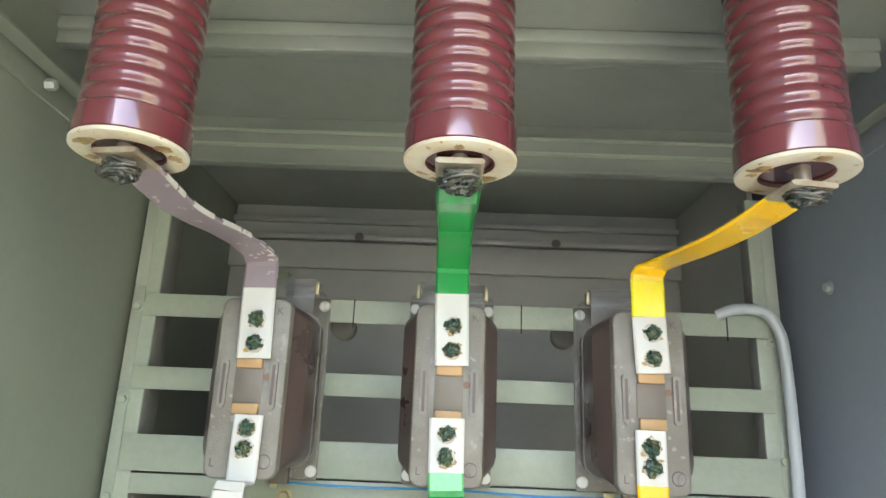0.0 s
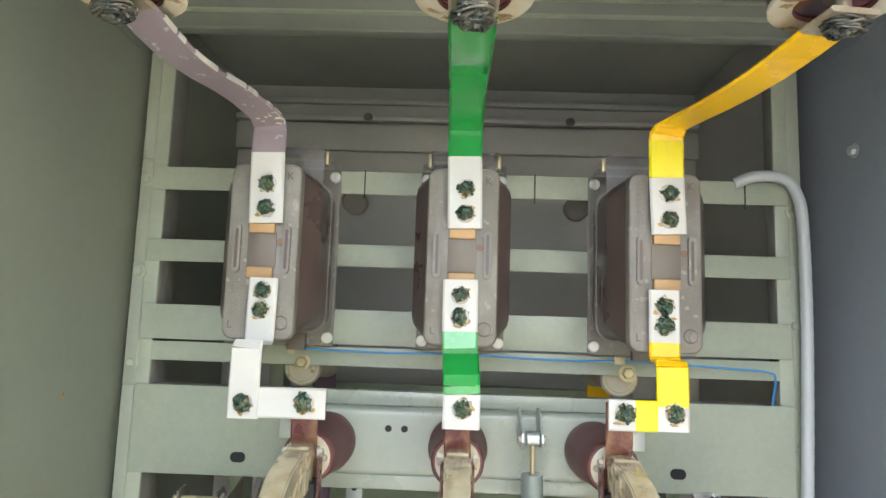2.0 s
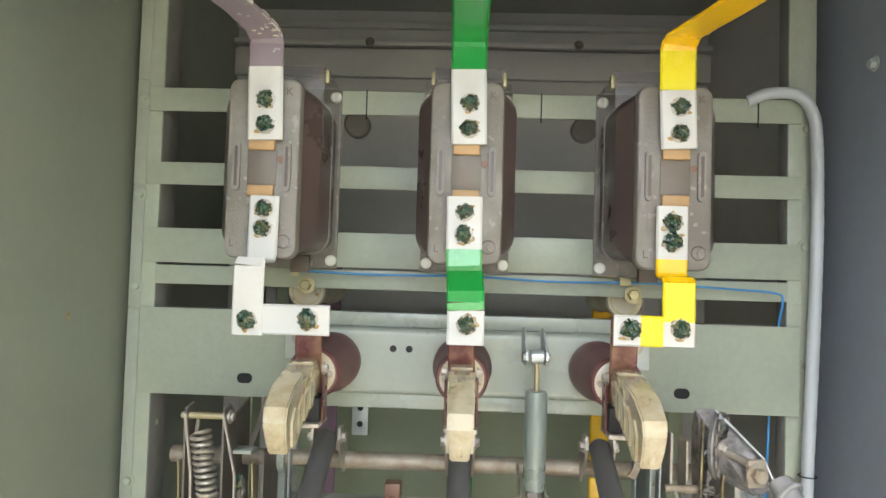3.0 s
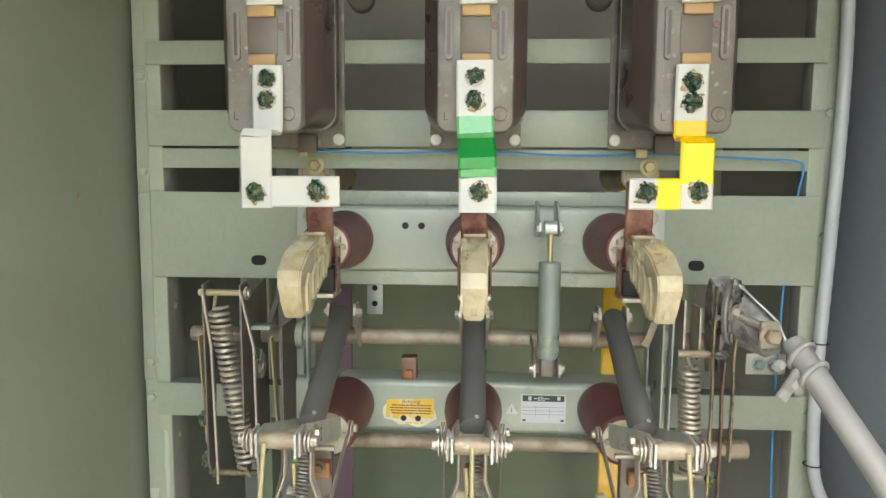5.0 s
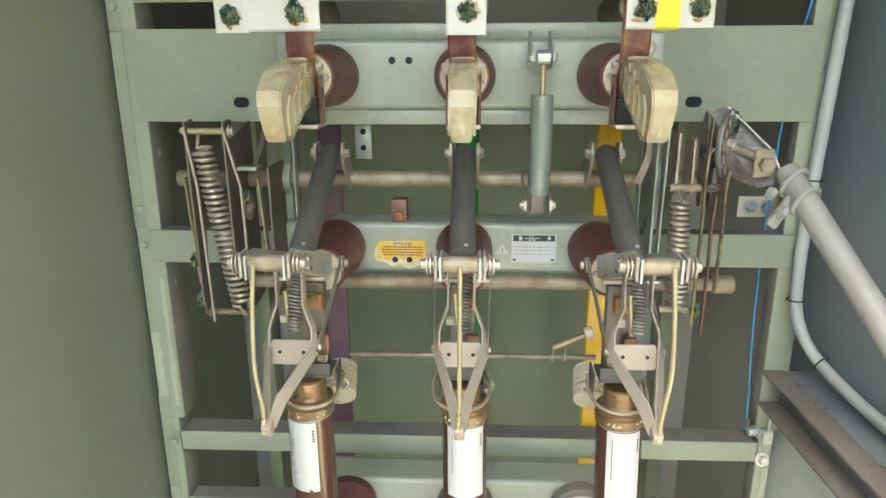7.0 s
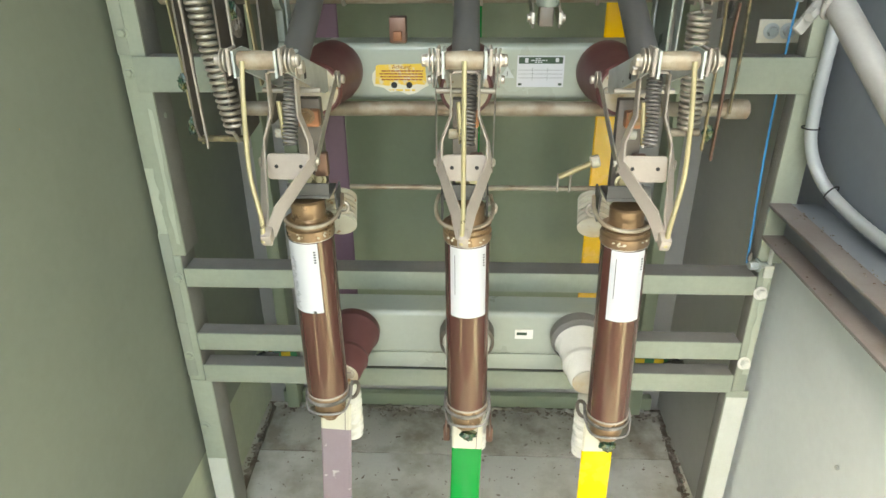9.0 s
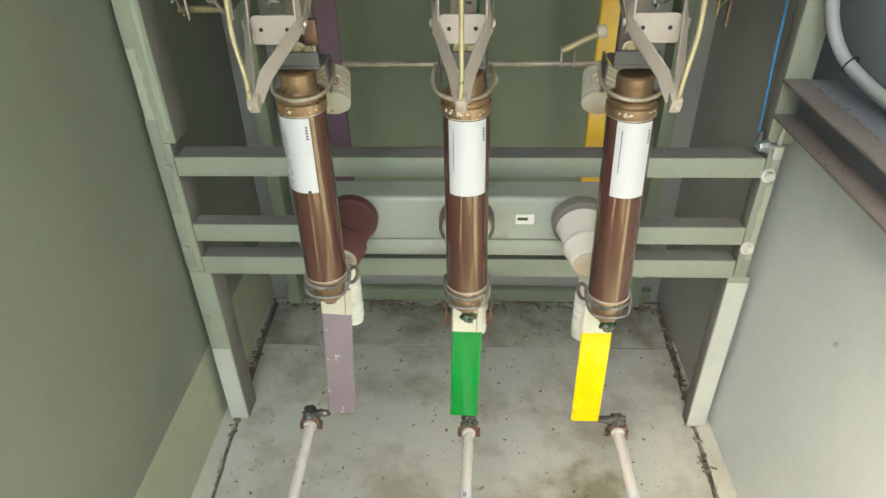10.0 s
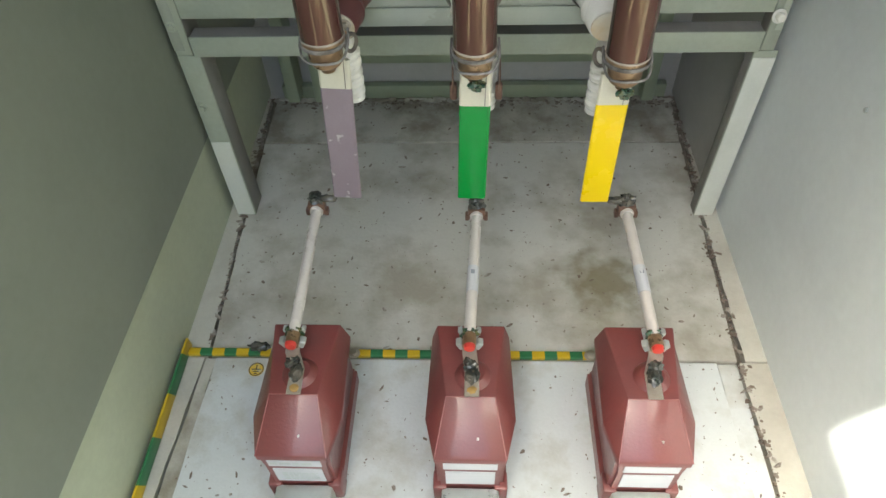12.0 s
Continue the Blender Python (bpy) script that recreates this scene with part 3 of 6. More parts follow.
def crossbar(z0, z1, x0=-0.562, x1=0.560, flange=0.035, proud=0.003, mat=M_FRAME):
    bm = box(x0, x1, F - proud - 0.004, F - proud, z0, z1, 0.0012)
    bar = part("cross_bar", bm, mat, frame_rack)
    part("top_flange", box(x0 + 0.002, x1 - 0.002, F - proud, F - proud + flange, z1 - 0.005, z1 - 0.001), M_DUST_SHADE, bar, "dusty top flange")
    return bar


crossbar(1.808, 1.849)
crossbar(1.679, 1.718)
crossbar(1.543, 1.603)
crossbar(1.506, 1.539, -0.544, 0.545, proud=-0.004)
wide = crossbar(1.317, 1.465, flange=0.05)
crossbar(1.069, 1.128)
crossbar(0.688, 0.728, -0.548, 0.545, 0.045)
crossbar(0.539, 0.579, -0.548, 0.545)
crossbar(0.457, 0.500, -0.548, 0.545)
for x in (-0.374, 0.366):
    part("slot", loft([[Vector((x + px, F - 0.0085, pz)) for px, pz in rounded(0.013, 1.340, 1.357, 0.008)], [Vector((x + px, F - 0.0072, pz)) for px, pz in rounded(0.013, 1.340, 1.357, 0.008)]]), M_HOLE, wide)
for x in (-0.18, 0.121, 0.487):
    part("seam", box(x - 0.001, x + 0.001, F - 0.0085, F - 0.006, 1.800, 1.851), M_HOLE, frame_rack)
# top rail, a folded channel above the frame
bm = box(-0.60, 0.60, 1.304, 1.310, 2.106, 2.138, 0.001)
box(-0.60, 0.60, 1.292, 1.318, 2.101, 2.106, 0.001, bm)
box(-0.60, 0.60, 1.298, 1.303, 2.143, 2.166, 0.001, bm)
tr = part("top_rail", bm, M_CEIL, frame_rack)
# Lighter strips draw the highlight lines along the rail
for y, z in ((1.294, 2.138), (1.290, 2.166)):
    part("rail_edge", box(-0.60, 0.60, y, 1.335, z, z + 0.005, 0.0015), M_FRAME, tr, "pale edge of the rail, drawn as a highlight")

part("top_panel", box(-0.60, 0.60, 1.302, 1.306, 2.172, ROOF - 0.001), M_CEIL, frame_rack)
for p in ((-0.574, F - 0.001, 1.825), (-0.574, F - 0.001, 1.66), (-0.574, F, 1.50), (-0.574, F, 1.10), (-0.572, F, 1.165), (-0.560, F - 0.008, 0.708), (-0.575, F - 0.001, 0.52), (-0.574, F, 0.33), (0.570, F - 0.001, 1.80), (0.568, F - 0.001, 1.60), (0.572, F, 1.40), (0.562, F - 0.004, 1.10)):
    part("bolt", hexbolt(p, (0, -1, 0), 0.0075, 0.006), M_FRAME, frame_rack)
for x, z in ((0.557, 0.693), (0.558, 0.531)):
    part("bolt", hexbolt((x, F - 0.006, z), (0.1, -1, 0.2), 0.0090, 0.012), M_PORCELAIN, frame_rack, "white painted bolt head")
part("cross_bolt", hexbolt((0.541, F - 0.004, 0.7515), (-1, -0.15, 0), 0.0088, 0.015), M_GALV, frame_rack, "bright zinc bolt")
part("cross_bolt", rod((0.546, F - 0.004, 0.7515), (0.566, F - 0.003, 0.7515), 0.006), M_GALV, frame_rack)
part("clip_plate", box(0.553, 0.570, F - 0.010, F - 0.006, 0.727, 0.752, 0.001), M_PATCH, frame_rack)
part("clip_plate", box(0.557, 0.562, F - 0.012, F - 0.004, 0.757, 0.800, 0.001), M_PATCH, frame_rack)
part("grease", blob((0.523, F - 0.006, 0.772), (0.004, 0.005, 0.010), 6, 0.5, 3), M_OLD, frame_rack)
for z in (1.02, 1.26, 1.52):
    part("bolt", hexbolt((-0.546, F + 0.03, z), (1, 0, 0), 0.006, 0.004, False), M_FRAME, frame_rack)

for p, q in (((WALL_R - 0.001, 1.229, 1.884), 0.008), ((LOW_R - 0.001, 1.026, 0.542), 0.0042)):
    solid("wall_bolt", hexbolt(p, (-1, 0, 0), q, q, q > 0.005), M_GALV, "small zinc bolt in the side wall", "bolt")
b = solid("wall_bolt", hexbolt((WALL_L, 0.985, 2.083), (1, 0, 0), 0.009, 0.016), M_GALV, "small zinc bolt in the side wall", "bolt")

for k, (y, z, h) in enumerate(((1.167, 1.458, 0.006), (1.142, 1.515, 0.0018), (1.20, 1.36, 0.0014), (0.95, 1.72, 0.0016), (1.05, 1.08, 0.0015))):
    solid("wall_stain", blob((WALL_L, y, z), (0.0005, h * 0.6, h), 40 + k, 0.5, 2), M_OOZE, "tiny rust spot on the painted side wall", "stain")

# rear busbars on their posts ------------------------------------------------------------
for x, mat, word, zb in ((-0.283, M_PURPLE_D, "dull purple", 0.52), (0.0, M_GREEN, "green", 0.52), (0.286, M_YELLOW, "yellow ochre", 0.50)):
    t = thing("rear_busbar", (x, 1.56, zb), f"{word} painted flat busbar standing behind the frame", "busbar", "rear busbars")
    part("bar", strip([(x, 1.56, zb), (x, 1.56, 1.56)], (1, 0, 0), 0.048, 0.006), mat, t)
    xs = x - 0.008 if x > 0 else x + 0.002
    p = part("post_insulator", lathe((xs, 1.35, 1.500), (0, 1, 0), [(0, 0.030), (0.004, 0.033), (0.012, 0.033), (0.016, 0.027), (0.18, 0.027), (0.2, 0.032), (0.205, 0.032)], 28), M_CREAM, t, "cream post insulator")
    part("ring", lathe((xs, 1.3495, 1.500), (0, 1, 0), [(0, 0.0235), (0.0, 0.0265)], 28, caps=False), M_PASSIVE, p)
    part("flange_washer", lathe((xs + 0.006, F, 1.511), (0, -1, 0), [(0, 0.0135), (0.0015, 0.0135), (0.002, 0.0125)], 24), M_PASSIVE, t)
    part("bolt", hexbolt((xs + 0.006, F - 0.002, 1.511), (0, -1, 0), 0.010, 0.008), M_PASSIVE, t, "yellowed zinc bolt through the cross bar")
for x, s in ((-0.212, -1), (0.212, 1)):
    t = thing("support_insulator", (x, 1.36, 1.793), "dark brown round support disc hanging behind the cross bar", "insulator", "dark support discs")
    part("body", lathe((x, 1.40, 1.812), (0, 1, 0), [(0, 0.001), (0.0, 0.020), (0.004, 0.024), (0.026, 0.024), (0.030, 0.020)], 28), M_DUST_SHADE, t)
    part("strap", box(x - 0.012, x + 0.012, 1.430, 1.434, 1.793, 1.86, 0.001), M_OLD, t)

# bushings --------------------------------------------------------------------------------
def bushing(x, turn):
    y = 0.795
    t = thing("bushing", (x, y, 1.905), "glossy red-brown ribbed ceiling bushing with a cream end ring", "bushing", "ceiling bushings")
    prof = [(0.0, 0.0575), (0.002, 0.0600), (0.030, 0.0597), (0.032, 0.0585)]
    z = 0.034
    for rib in range(12):
        for k in range(10):
            prof.append((z + 0.0199 * (rib + k / 10), 0.0572 - 0.0026 * abs(math.cos(0.1 * math.pi * k)) ** 3))
    prof += [(0.294, 0.0565)]
    part("body", lathe((x, y, 1.905), (0, 0, 1), prof, 56), M_BUSHING, t)
    e = part("end_ring", lathe((x, y, 1.9), (0, 0, 1), [(0.001, 0.037), (0.0, 0.039), (0.0, 0.0575), (0.0012, 0.0596), (0.0052, 0.0599)], 56, caps=False), M_CREAM, t, "cream end ring with chipped paint")
    part("socket", lathe((x, y, 1.901), (0, 0, 1), [(0.0, 0.038), (0.006, 0.035), (0.010, 0.018), (0.011, 0.001)], 40, caps=False), M_RESIN, t, "brown recess of the socket")
    rr = random.Random(turn + 5)
    for k in range(5):
        a = rr.uniform(0, 6.28)
        part("rust_patch", blob((x + math.cos(a) * 0.046, y + math.sin(a) * 0.046, 1.9002), (rr.uniform(0.005, 0.011), rr.uniform(0.004, 0.008), 0.0011), turn + k, 0.5, 3), M_STAIN, e, "brown rusty patch")
    part("stud", hexbolt((x, y - 0.004, 1.916), (0, 0, -1), 0.014, 0.010), M_ZINC, t)
    bm = rod((x, y - 0.012, 1.92), (x, y - 0.012, 1.878), 0.008)
    part("pin", bm, M_ZINC, t)
    return t


for x, a in ((-0.352, 0), (0.0, 40), (0.352, 90)):
    bushing(x, a)


# busbars in front ----------------------------------------------------------------------------
def greased_bolt(x, y, z, seed, parent, mat=M_GREASE, size=0.0125, ooze=True):
    bm = hexbolt((x, y, z), (0, -1, 0), 0.009, 0.006)
    b = part("bolt", bm, M_ZINC, parent)
    bm = blob((x, y - 0.005, z), (size * 0.78, 0.0075, size * 0.78), seed, 0.4)
    rr = random.Random(seed)
    # combed strands of grease, pulled round and off the head
    for k in range(7):
        a = rr.uniform(0, 6.28)
        c, e = rr.uniform(-0.55, 0.55) * size, rr.uniform(0.5, 1.0) * size
        d, o = Vector((math.cos(a), 0, math.sin(a))), Vector((-math.sin(a), 0, math.cos(a)))
        mid = Vector((x, y - 0.0115, z)) + o * c
        far = d * math.sqrt(max(e * e - c * c * 0.6, 1e-6))
        tube(smooth_path([mid - far + Vector((0, 0.009, 0)), mid - far * 0.5 + o * rr.uniform(-0.002, 0.002), mid + far * 0.3, mid + far + Vector((0, 0.0095, 0)) + o * rr.uniform(-0.003, 0.003)], 4), rr.uniform(0.0012, 0.0026), 6, bm)
    for k in range(4):
        a = rr.uniform(0, 6.28)
        blob((x + math.cos(a) * size * 0.75, y - 0.002, z + math.sin(a) * size * 0.75), (size * rr.uniform(0.2, 0.42), 0.003, size * rr.uniform(0.2, 0.36)), seed + k, 0.6, 2, bm)
    tagged(part("grease", bm, mat, b), "dark green grease smeared over the bolt", kind="stuff")
    part("stain", blob((x + rr.uniform(-0.002, 0.002), y - 0.0004, z + rr.uniform(-0.002, 0.002)), (size * 0.86, 0.0009, size * 0.84), seed + 15, 0.6, 3), M_STAIN, b, "brown greasy stain round the bolt")
    if ooze:
        a = rr.uniform(-2.6, 0.8)
        part("ooze", blob((x + math.cos(a) * size * 1.1, y - 0.0006, z + math.sin(a) * size * 1.1), (size * rr.uniform(0.2, 0.5), 0.0009, size * rr.uniform(0.14, 0.3)), seed + 9, 0.7, 2), M_OOZE, b, "amber smear under the grease")


YB = 1.114
XW = (1, 0, 0)


def joggle(x0, z0, x1, z1):
    return [(x0, YB, z0), (x0, YB - 0.004, z0 - 0.004), (x1, YB - 0.033, z1 + 0.004), (x1, YB - 0.037, z1)]


def top_run(x0, x1, zb=1.868, lift=0.013, climb=0.016, sag=0.0):
    """From the transformer's terminal up, over the bend and out to the bushing."""
    pts = [(x0, YB, zb - 0.010), (x0, YB - 0.003, zb - 0.002), (x0 + (x1 - x0) * 0.04, YB - 0.016, zb + 0.006)]
    for k in (0.18, 0.36, 0.54, 0.72, 0.88, 1.0):
        pts.append((x0 + (x1 - x0) * (0.04 + 0.86 * k ** 1.0), YB - 0.016 - 0.29 * k, zb + 0.006 + lift * math.sin(min(k * 1.5, 1.0) * 3.1) + climb * k - sag * math.sin(math.pi * k ** 1.6)))
    return pts


def upper_busbar(x0, x1, mat, word, seed, white_z=1.825, bottom=1.72, rise=None):
    t = thing("upper_busbar", (x0, YB, bottom), f"{word} painted busbar bent from bushing to current transformer", "busbar", "upper busbars")
    part("white_end", strip([(x0 + 0.003, YB, bottom), (x0, YB, white_z)], XW, 0.050, 0.006), M_WHITE, t, "white painted end")
    part("painted_rise", strip([(x0, YB, white_z), (x0, YB, 1.858)], XW, 0.050, 0.006), rise or mat, t)
    run = top_run(x0, x1, lift=-0.002 if x1 > 0.1 else 0.006 if x1 < -0.1 else 0.013, climb=0.004 if x1 > 0.1 else 0.016, sag=0.008 if x1 > 0.1 else 0.013 if x1 < -0.1 else 0.0)
    sides = [(1, 0, 0)] * 3 + [(1, 0.16 * (1 if x1 > x0 else -1 if x1 < x0 else 0), 0)] * 6
    part("painted_run", strip(run, sides, 0.050, 0.006), mat, t)
    if x1 < -0.1:
        edge = [Vector(p) + Vector(q).normalized() * 0.0242 + Vector((0, 0, 0.0002)) for p, q in zip(run, sides)][1:]
        line = smooth_path(edge, 10)
        rc = random.Random(8)
        k = 2
        while k < len(line) - 3:
            n = rc.randint(2, 9)
            part("chipped_edge", strip(line[k:k + n + 1], (1, 0.1, 0), rc.uniform(0.0010, 0.0026), 0.0066), M_TUBE, t, "bare chipped edge")
            k += n + rc.randint(1, 5)
        for k in range(9):
            q = line[rc.randint(1, 14)] + Vector((-rc.uniform(0.002, 0.04), 0, 0))
            part("paint_chip", blob(q + Vector((0, -0.001, -0.0025)), (rc.uniform(0.002, 0.007), rc.uniform(0.002, 0.006), 0.0012), k, 0.6, 2), M_CREAM_P, t)
    a = Vector(run[-1])
    part("bare_end", strip([a, (x1, 0.762, a.z + 0.001)], XW, 0.050, 0.006), M_SHAFT, t, "dirty tan bare end")
    bm = blob((x1, 0.783, 1.876), (0.016, 0.014, 0.012), seed, 0.3, 4)
    rr = random.Random(seed)
    for k in range(26):
        a, h = rr.uniform(0, 6.28), rr.uniform(-0.8, 0.5)
        c = Vector((x1, 0.781, 1.876))
        q = []
        for u in (-0.8, -0.2, 0.4, 1.0):
            w = Vector((math.cos(a + u), math.sin(a + u) * 0.8, h + 0.4 * u * rr.uniform(-1, 1))).normalized()
            q.append(c + Vector((w.x * 0.019, w.y * 0.016, w.z * 0.014)) * rr.uniform(0.85, 1.2))
        tube(smooth_path(q, 4), rr.uniform(0.0009, 0.0022), 6, bm)
    tagged(part("grease", bm, M_GREASE_K, t), "thick black grease over the end bolt", kind="stuff")
    for k, z in enumerate((1.778, 1.741)):
        greased_bolt(x0 + 0.003, YB - 0.003, z, seed + 3 + k * 5, t)


upper_busbar(-0.294, -0.352, M_PURPLE, "purple-grey", 3)
upper_busbar(-0.004, 0.0, M_GREEN, "glossy green", 21, 1.826)
upper_busbar(0.288, 0.352, M_YELLOW, "bright yellow", 36, 1.802, rise=M_LEMON)

YJ = YB - 0.037
t = thing("lower_busbar", (-0.29, YB, 1.45), "white painted joggled busbar with an L-shaped foot", "busbar", "lower busbars")
part("upper_bar", strip([(-0.288, YB, 1.640), (-0.289, YB, 1.556)] + joggle(-0.289, 1.552, -0.293, 1.545)[1:3] + [(-0.294, YJ, 1.540)], XW, 0.042, 0.006), M_WHITE, t)
part("lower_bar", strip([(-0.294, YJ, 1.540), (-0.294, YJ, 1.447)], XW, 0.042, 0.006), M_WHITE, t)
part("cross_piece", strip([(-0.273, YJ + 0.001, 1.469), (-0.182, YJ + 0.001, 1.469)], (0, 0, 1), 0.041, 0.006), M_WHITE, t)
part("seam_rust", blob((-0.286, YB - 0.02, 1.548), (0.012, 0.006, 0.003), 5, 0.5, 2), M_OOZE, t, "rust at the bend")
for x, z, k in ((-0.288, 1.622, 50), (-0.289, 1.594, 52)):
    greased_bolt(x, YB - 0.003, z, k, t, size=0.0115)
for x, z, k in ((-0.294, 1.468, 55), (-0.21, 1.471, 59)):
    greased_bolt(x, YJ - 0.003, z, k, t, size=0.0135)

t = thing("lower_busbar", (0, YB, 1.44), "green and white painted straight busbar with a joggle", "busbar", "lower busbars")
part("white_top", strip([(-0.005, YB, 1.646), (-0.004, YB, 1.572)], XW, 0.050, 0.006), M_WHITE, t)
part("thin_green", strip([(-0.004, YB, 1.572), (-0.003, YB - 0.004, 1.548), (-0.002, YB - 0.012, 1.540)], XW, 0.050, 0.006), M_GREEN_L, t)
part("green_bend", strip([(-0.002, YB - 0.012, 1.540), (-0.001, YB - 0.030, 1.522), (0.0, YJ, 1.514), (0.0, YJ, 1.500)], XW, 0.050, 0.006), M_GREEN, t)
part("thin_green", strip([(0.0, YJ, 1.500), (0.001, YJ, 1.489)], XW, 0.050, 0.006), M_GREEN_L, t)
part("white_foot", strip([(0.001, YJ, 1.489), (0.001, YJ, 1.443)], XW, 0.050, 0.006), M_WHITE, t)
for x, z, k in ((-0.005, 1.624, 61), (-0.005, 1.593, 64)):
    greased_bolt(x, YB - 0.003, z, k, t, size=0.0125)
greased_bolt(0.002, YJ - 0.003, 1.470, 68, t, size=0.0125)

t = thing("lower_busbar", (0.284, YB, 1.45), "yellow and white painted joggled busbar with a cross piece", "busbar", "lower busbars")
part("white_top", strip([(0.283, YB, 1.640), (0.283, YB, 1.566)], XW, 0.043, 0.006), M_WHITE, t)
part("yellow_top", strip([(0.283, YB, 1.566), (0.283, YB, 1.546), (0.283, YB - 0.006, 1.541), (0.282, YJ + 0.004, 1.539), (0.282, YJ, 1.534)], XW, 0.043, 0.006), M_YELLOW, t)
part("yellow_bar", strip([(0.282, YJ, 1.534), (0.282, YJ, 1.482)], XW, 0.043, 0.006), M_LEMON, t)
part("white_foot", strip([(0.282, YJ, 1.482), (0.282, YJ, 1.450)], XW, 0.043, 0.006), M_WHITE, t)
part("yellow_cross", strip([(0.262, YJ + 0.001, 1.469), (0.232, YJ + 0.001, 1.469)], (0, 0, 1), 0.041, 0.006), M_LEMON, t)
part("white_cross", strip([(0.232, YJ + 0.001, 1.469), (0.197, YJ + 0.001, 1.469)], (0, 0, 1), 0.041, 0.006), M_WHITE, t)
for x, z, k in ((0.282, 1.617, 71), (0.283, 1.590, 75)):
    greased_bolt(x, YB - 0.003, z, k, t, size=0.0135)
greased_bolt(0.218, YJ - 0.003, 1.471, 79, t, size=0.0135)
greased_bolt(0.284, YJ - 0.003, 1.473, 83, t, size=0.0125)


# current transformers -----------------------------------------------------------------------
def current_transformer(x, mark):
    t = thing("current_transformer", (x, F - 0.01, 1.54), "grey-brown cast resin current transformer bolted to the cross bars", "transformer", "current transformers")

    def sec(y, hw, z0, z1, r):
        return [Vector((x + px, y, pz)) for px, pz in rounded(hw, z0, z1, r)]

    part("face", loft([sec(1.124, 0.047, 1.557, 1.806, 0.012), sec(1.126, 0.051, 1.553, 1.810, 0.015), sec(1.130, 0.053, 1.551, 1.812, 0.016), sec(1.142, 0.053, 1.551, 1.812, 0.016)]), M_CT_FACE, t, "grey-brown front hood")
    part("body", loft([sec(1.1425, 0.0515, 1.553, 1.810, 0.016), sec(1.172, 0.073, 1.566, 1.806, 0.028), sec(1.255, 0.074, 1.566, 1.808, 0.028), sec(1.262, 0.066, 1.575, 1.800, 0.02), sec(1.30, 0.066, 1.572, 1.806, 0.02), sec(F - 0.011, 0.066, 1.572, 1.806, 0.02)]), M_CT_BODY, t, "dark brown resin body")
    part("flange", loft([sec(1.243, 0.0755, 1.562, 1.811, 0.028), sec(1.247, 0.0755, 1.562, 1.811, 0.028)]), M_CT_FACE, t)
    for s in (-1, 1):
        ol = [(x + s * 0.0365 + px, pz) for px, pz in rounded(0.0055, 1.648, 1.718, 0.0054)]
        r = part("grip_rail", plate(ol, 1.119, 0.006), M_CT_FACE, t)
        il = [(x + s * 0.0365 + px, pz) for px, pz in rounded(0.0022, 1.654, 1.712, 0.0021)]
        part("groove", plate(il, 1.1185, 0.001), M_CT_BODY, r)
    part("channel", box(x - 0.021, x + 0.021, 1.1225, 1.1245, 1.655, 1.708, 0.0006), M_OLD, t, "dull recessed channel between the terminals")
    for z0, z1 in ((1.640, 1.656), (1.706, 1.724)):
        part("terminal_pad", box(x - 0.019, x + 0.019, 1.117, 1.126, z0, z1, 0.002), M_PAD, t, "tan terminal block")
    part("plug", lathe((x + 0.026, 1.124, 1.694), (0, -1, 0), [(0, 0.0052), (0.001, 0.005), (0.0012, 0.001)], 16), M_COPPER, t, "small copper plug")
    part("plug", lathe((x + 0.04, 1.124, 1.575), (0, -1, 0), [(0, 0.0082), (0.0008, 0.0076), (0.0009, 0.001)], 20), M_CT_FACE, t)
    part("mark", ring((x + 0.034, 1.1238, 1.576), (0, -1, 0), 0.0095, 0.0009, 28), M_CT_BODY, t)
    lettering("letter", "K", (x + 0.036, 1.1236, 1.792), 0.016, M_CT_BODY, t)
    lettering("letter", "L", (x - 0.040, 1.1236, 1.572), 0.016, M_CT_BODY, t)
    part("base_plate", box(x - 0.075, x + 0.075, F - 0.011, F - 0.0075, 1.540, 1.850, 0.001), M_CT_FACE, t)
    for sx in (-0.065, 0.065):
        for z in (1.554, 1.835):
            part("screw", lathe((x + sx, F - 0.011, z), (0, -1, 0), [(0, 0.0098), (0.004, 0.0098), (0.006, 0.008), (0.0065, 0.001)], 20), M_PORCELAIN, t, "white capped screw")
    c = part("cover", loft([sec(1.268, 0.071, 1.569, 1.853, 0.004), sec(F - 0.012, 0.071, 1.569, 1.853, 0.004)], caps=False), M_CLEAR, t, "smoky clear plastic terminal cover")
    bm = box(x - 0.056, x + 0.056, 1.255, 1.258, 1.806, 1.872, 0.001)
    box(x - 0.056, x + 0.056, 1.255, F - 0.012, 1.870, 1.873, 0.001, bm)
    part("cover_box", bm, M_CLEAR, t, "smoky clear plastic box")
    for s in (-1, 1):
        part("clip", box(x + s * 0.058 - 0.004, x + s * 0.058 + 0.004, 1.262, 1.275, 1.846, 1.869, 0.002), M_PASSIVE, t, "yellowed metal clip")
    part("foot_bracket", box(x - 0.002, x + 0.03, 1.30, F - 0.012, 1.532, 1.562, 0.002), M_OLD, t)


for x, k in ((-0.297, 1), (-0.004, 2), (0.289, 3)):
    current_transformer(x, k)

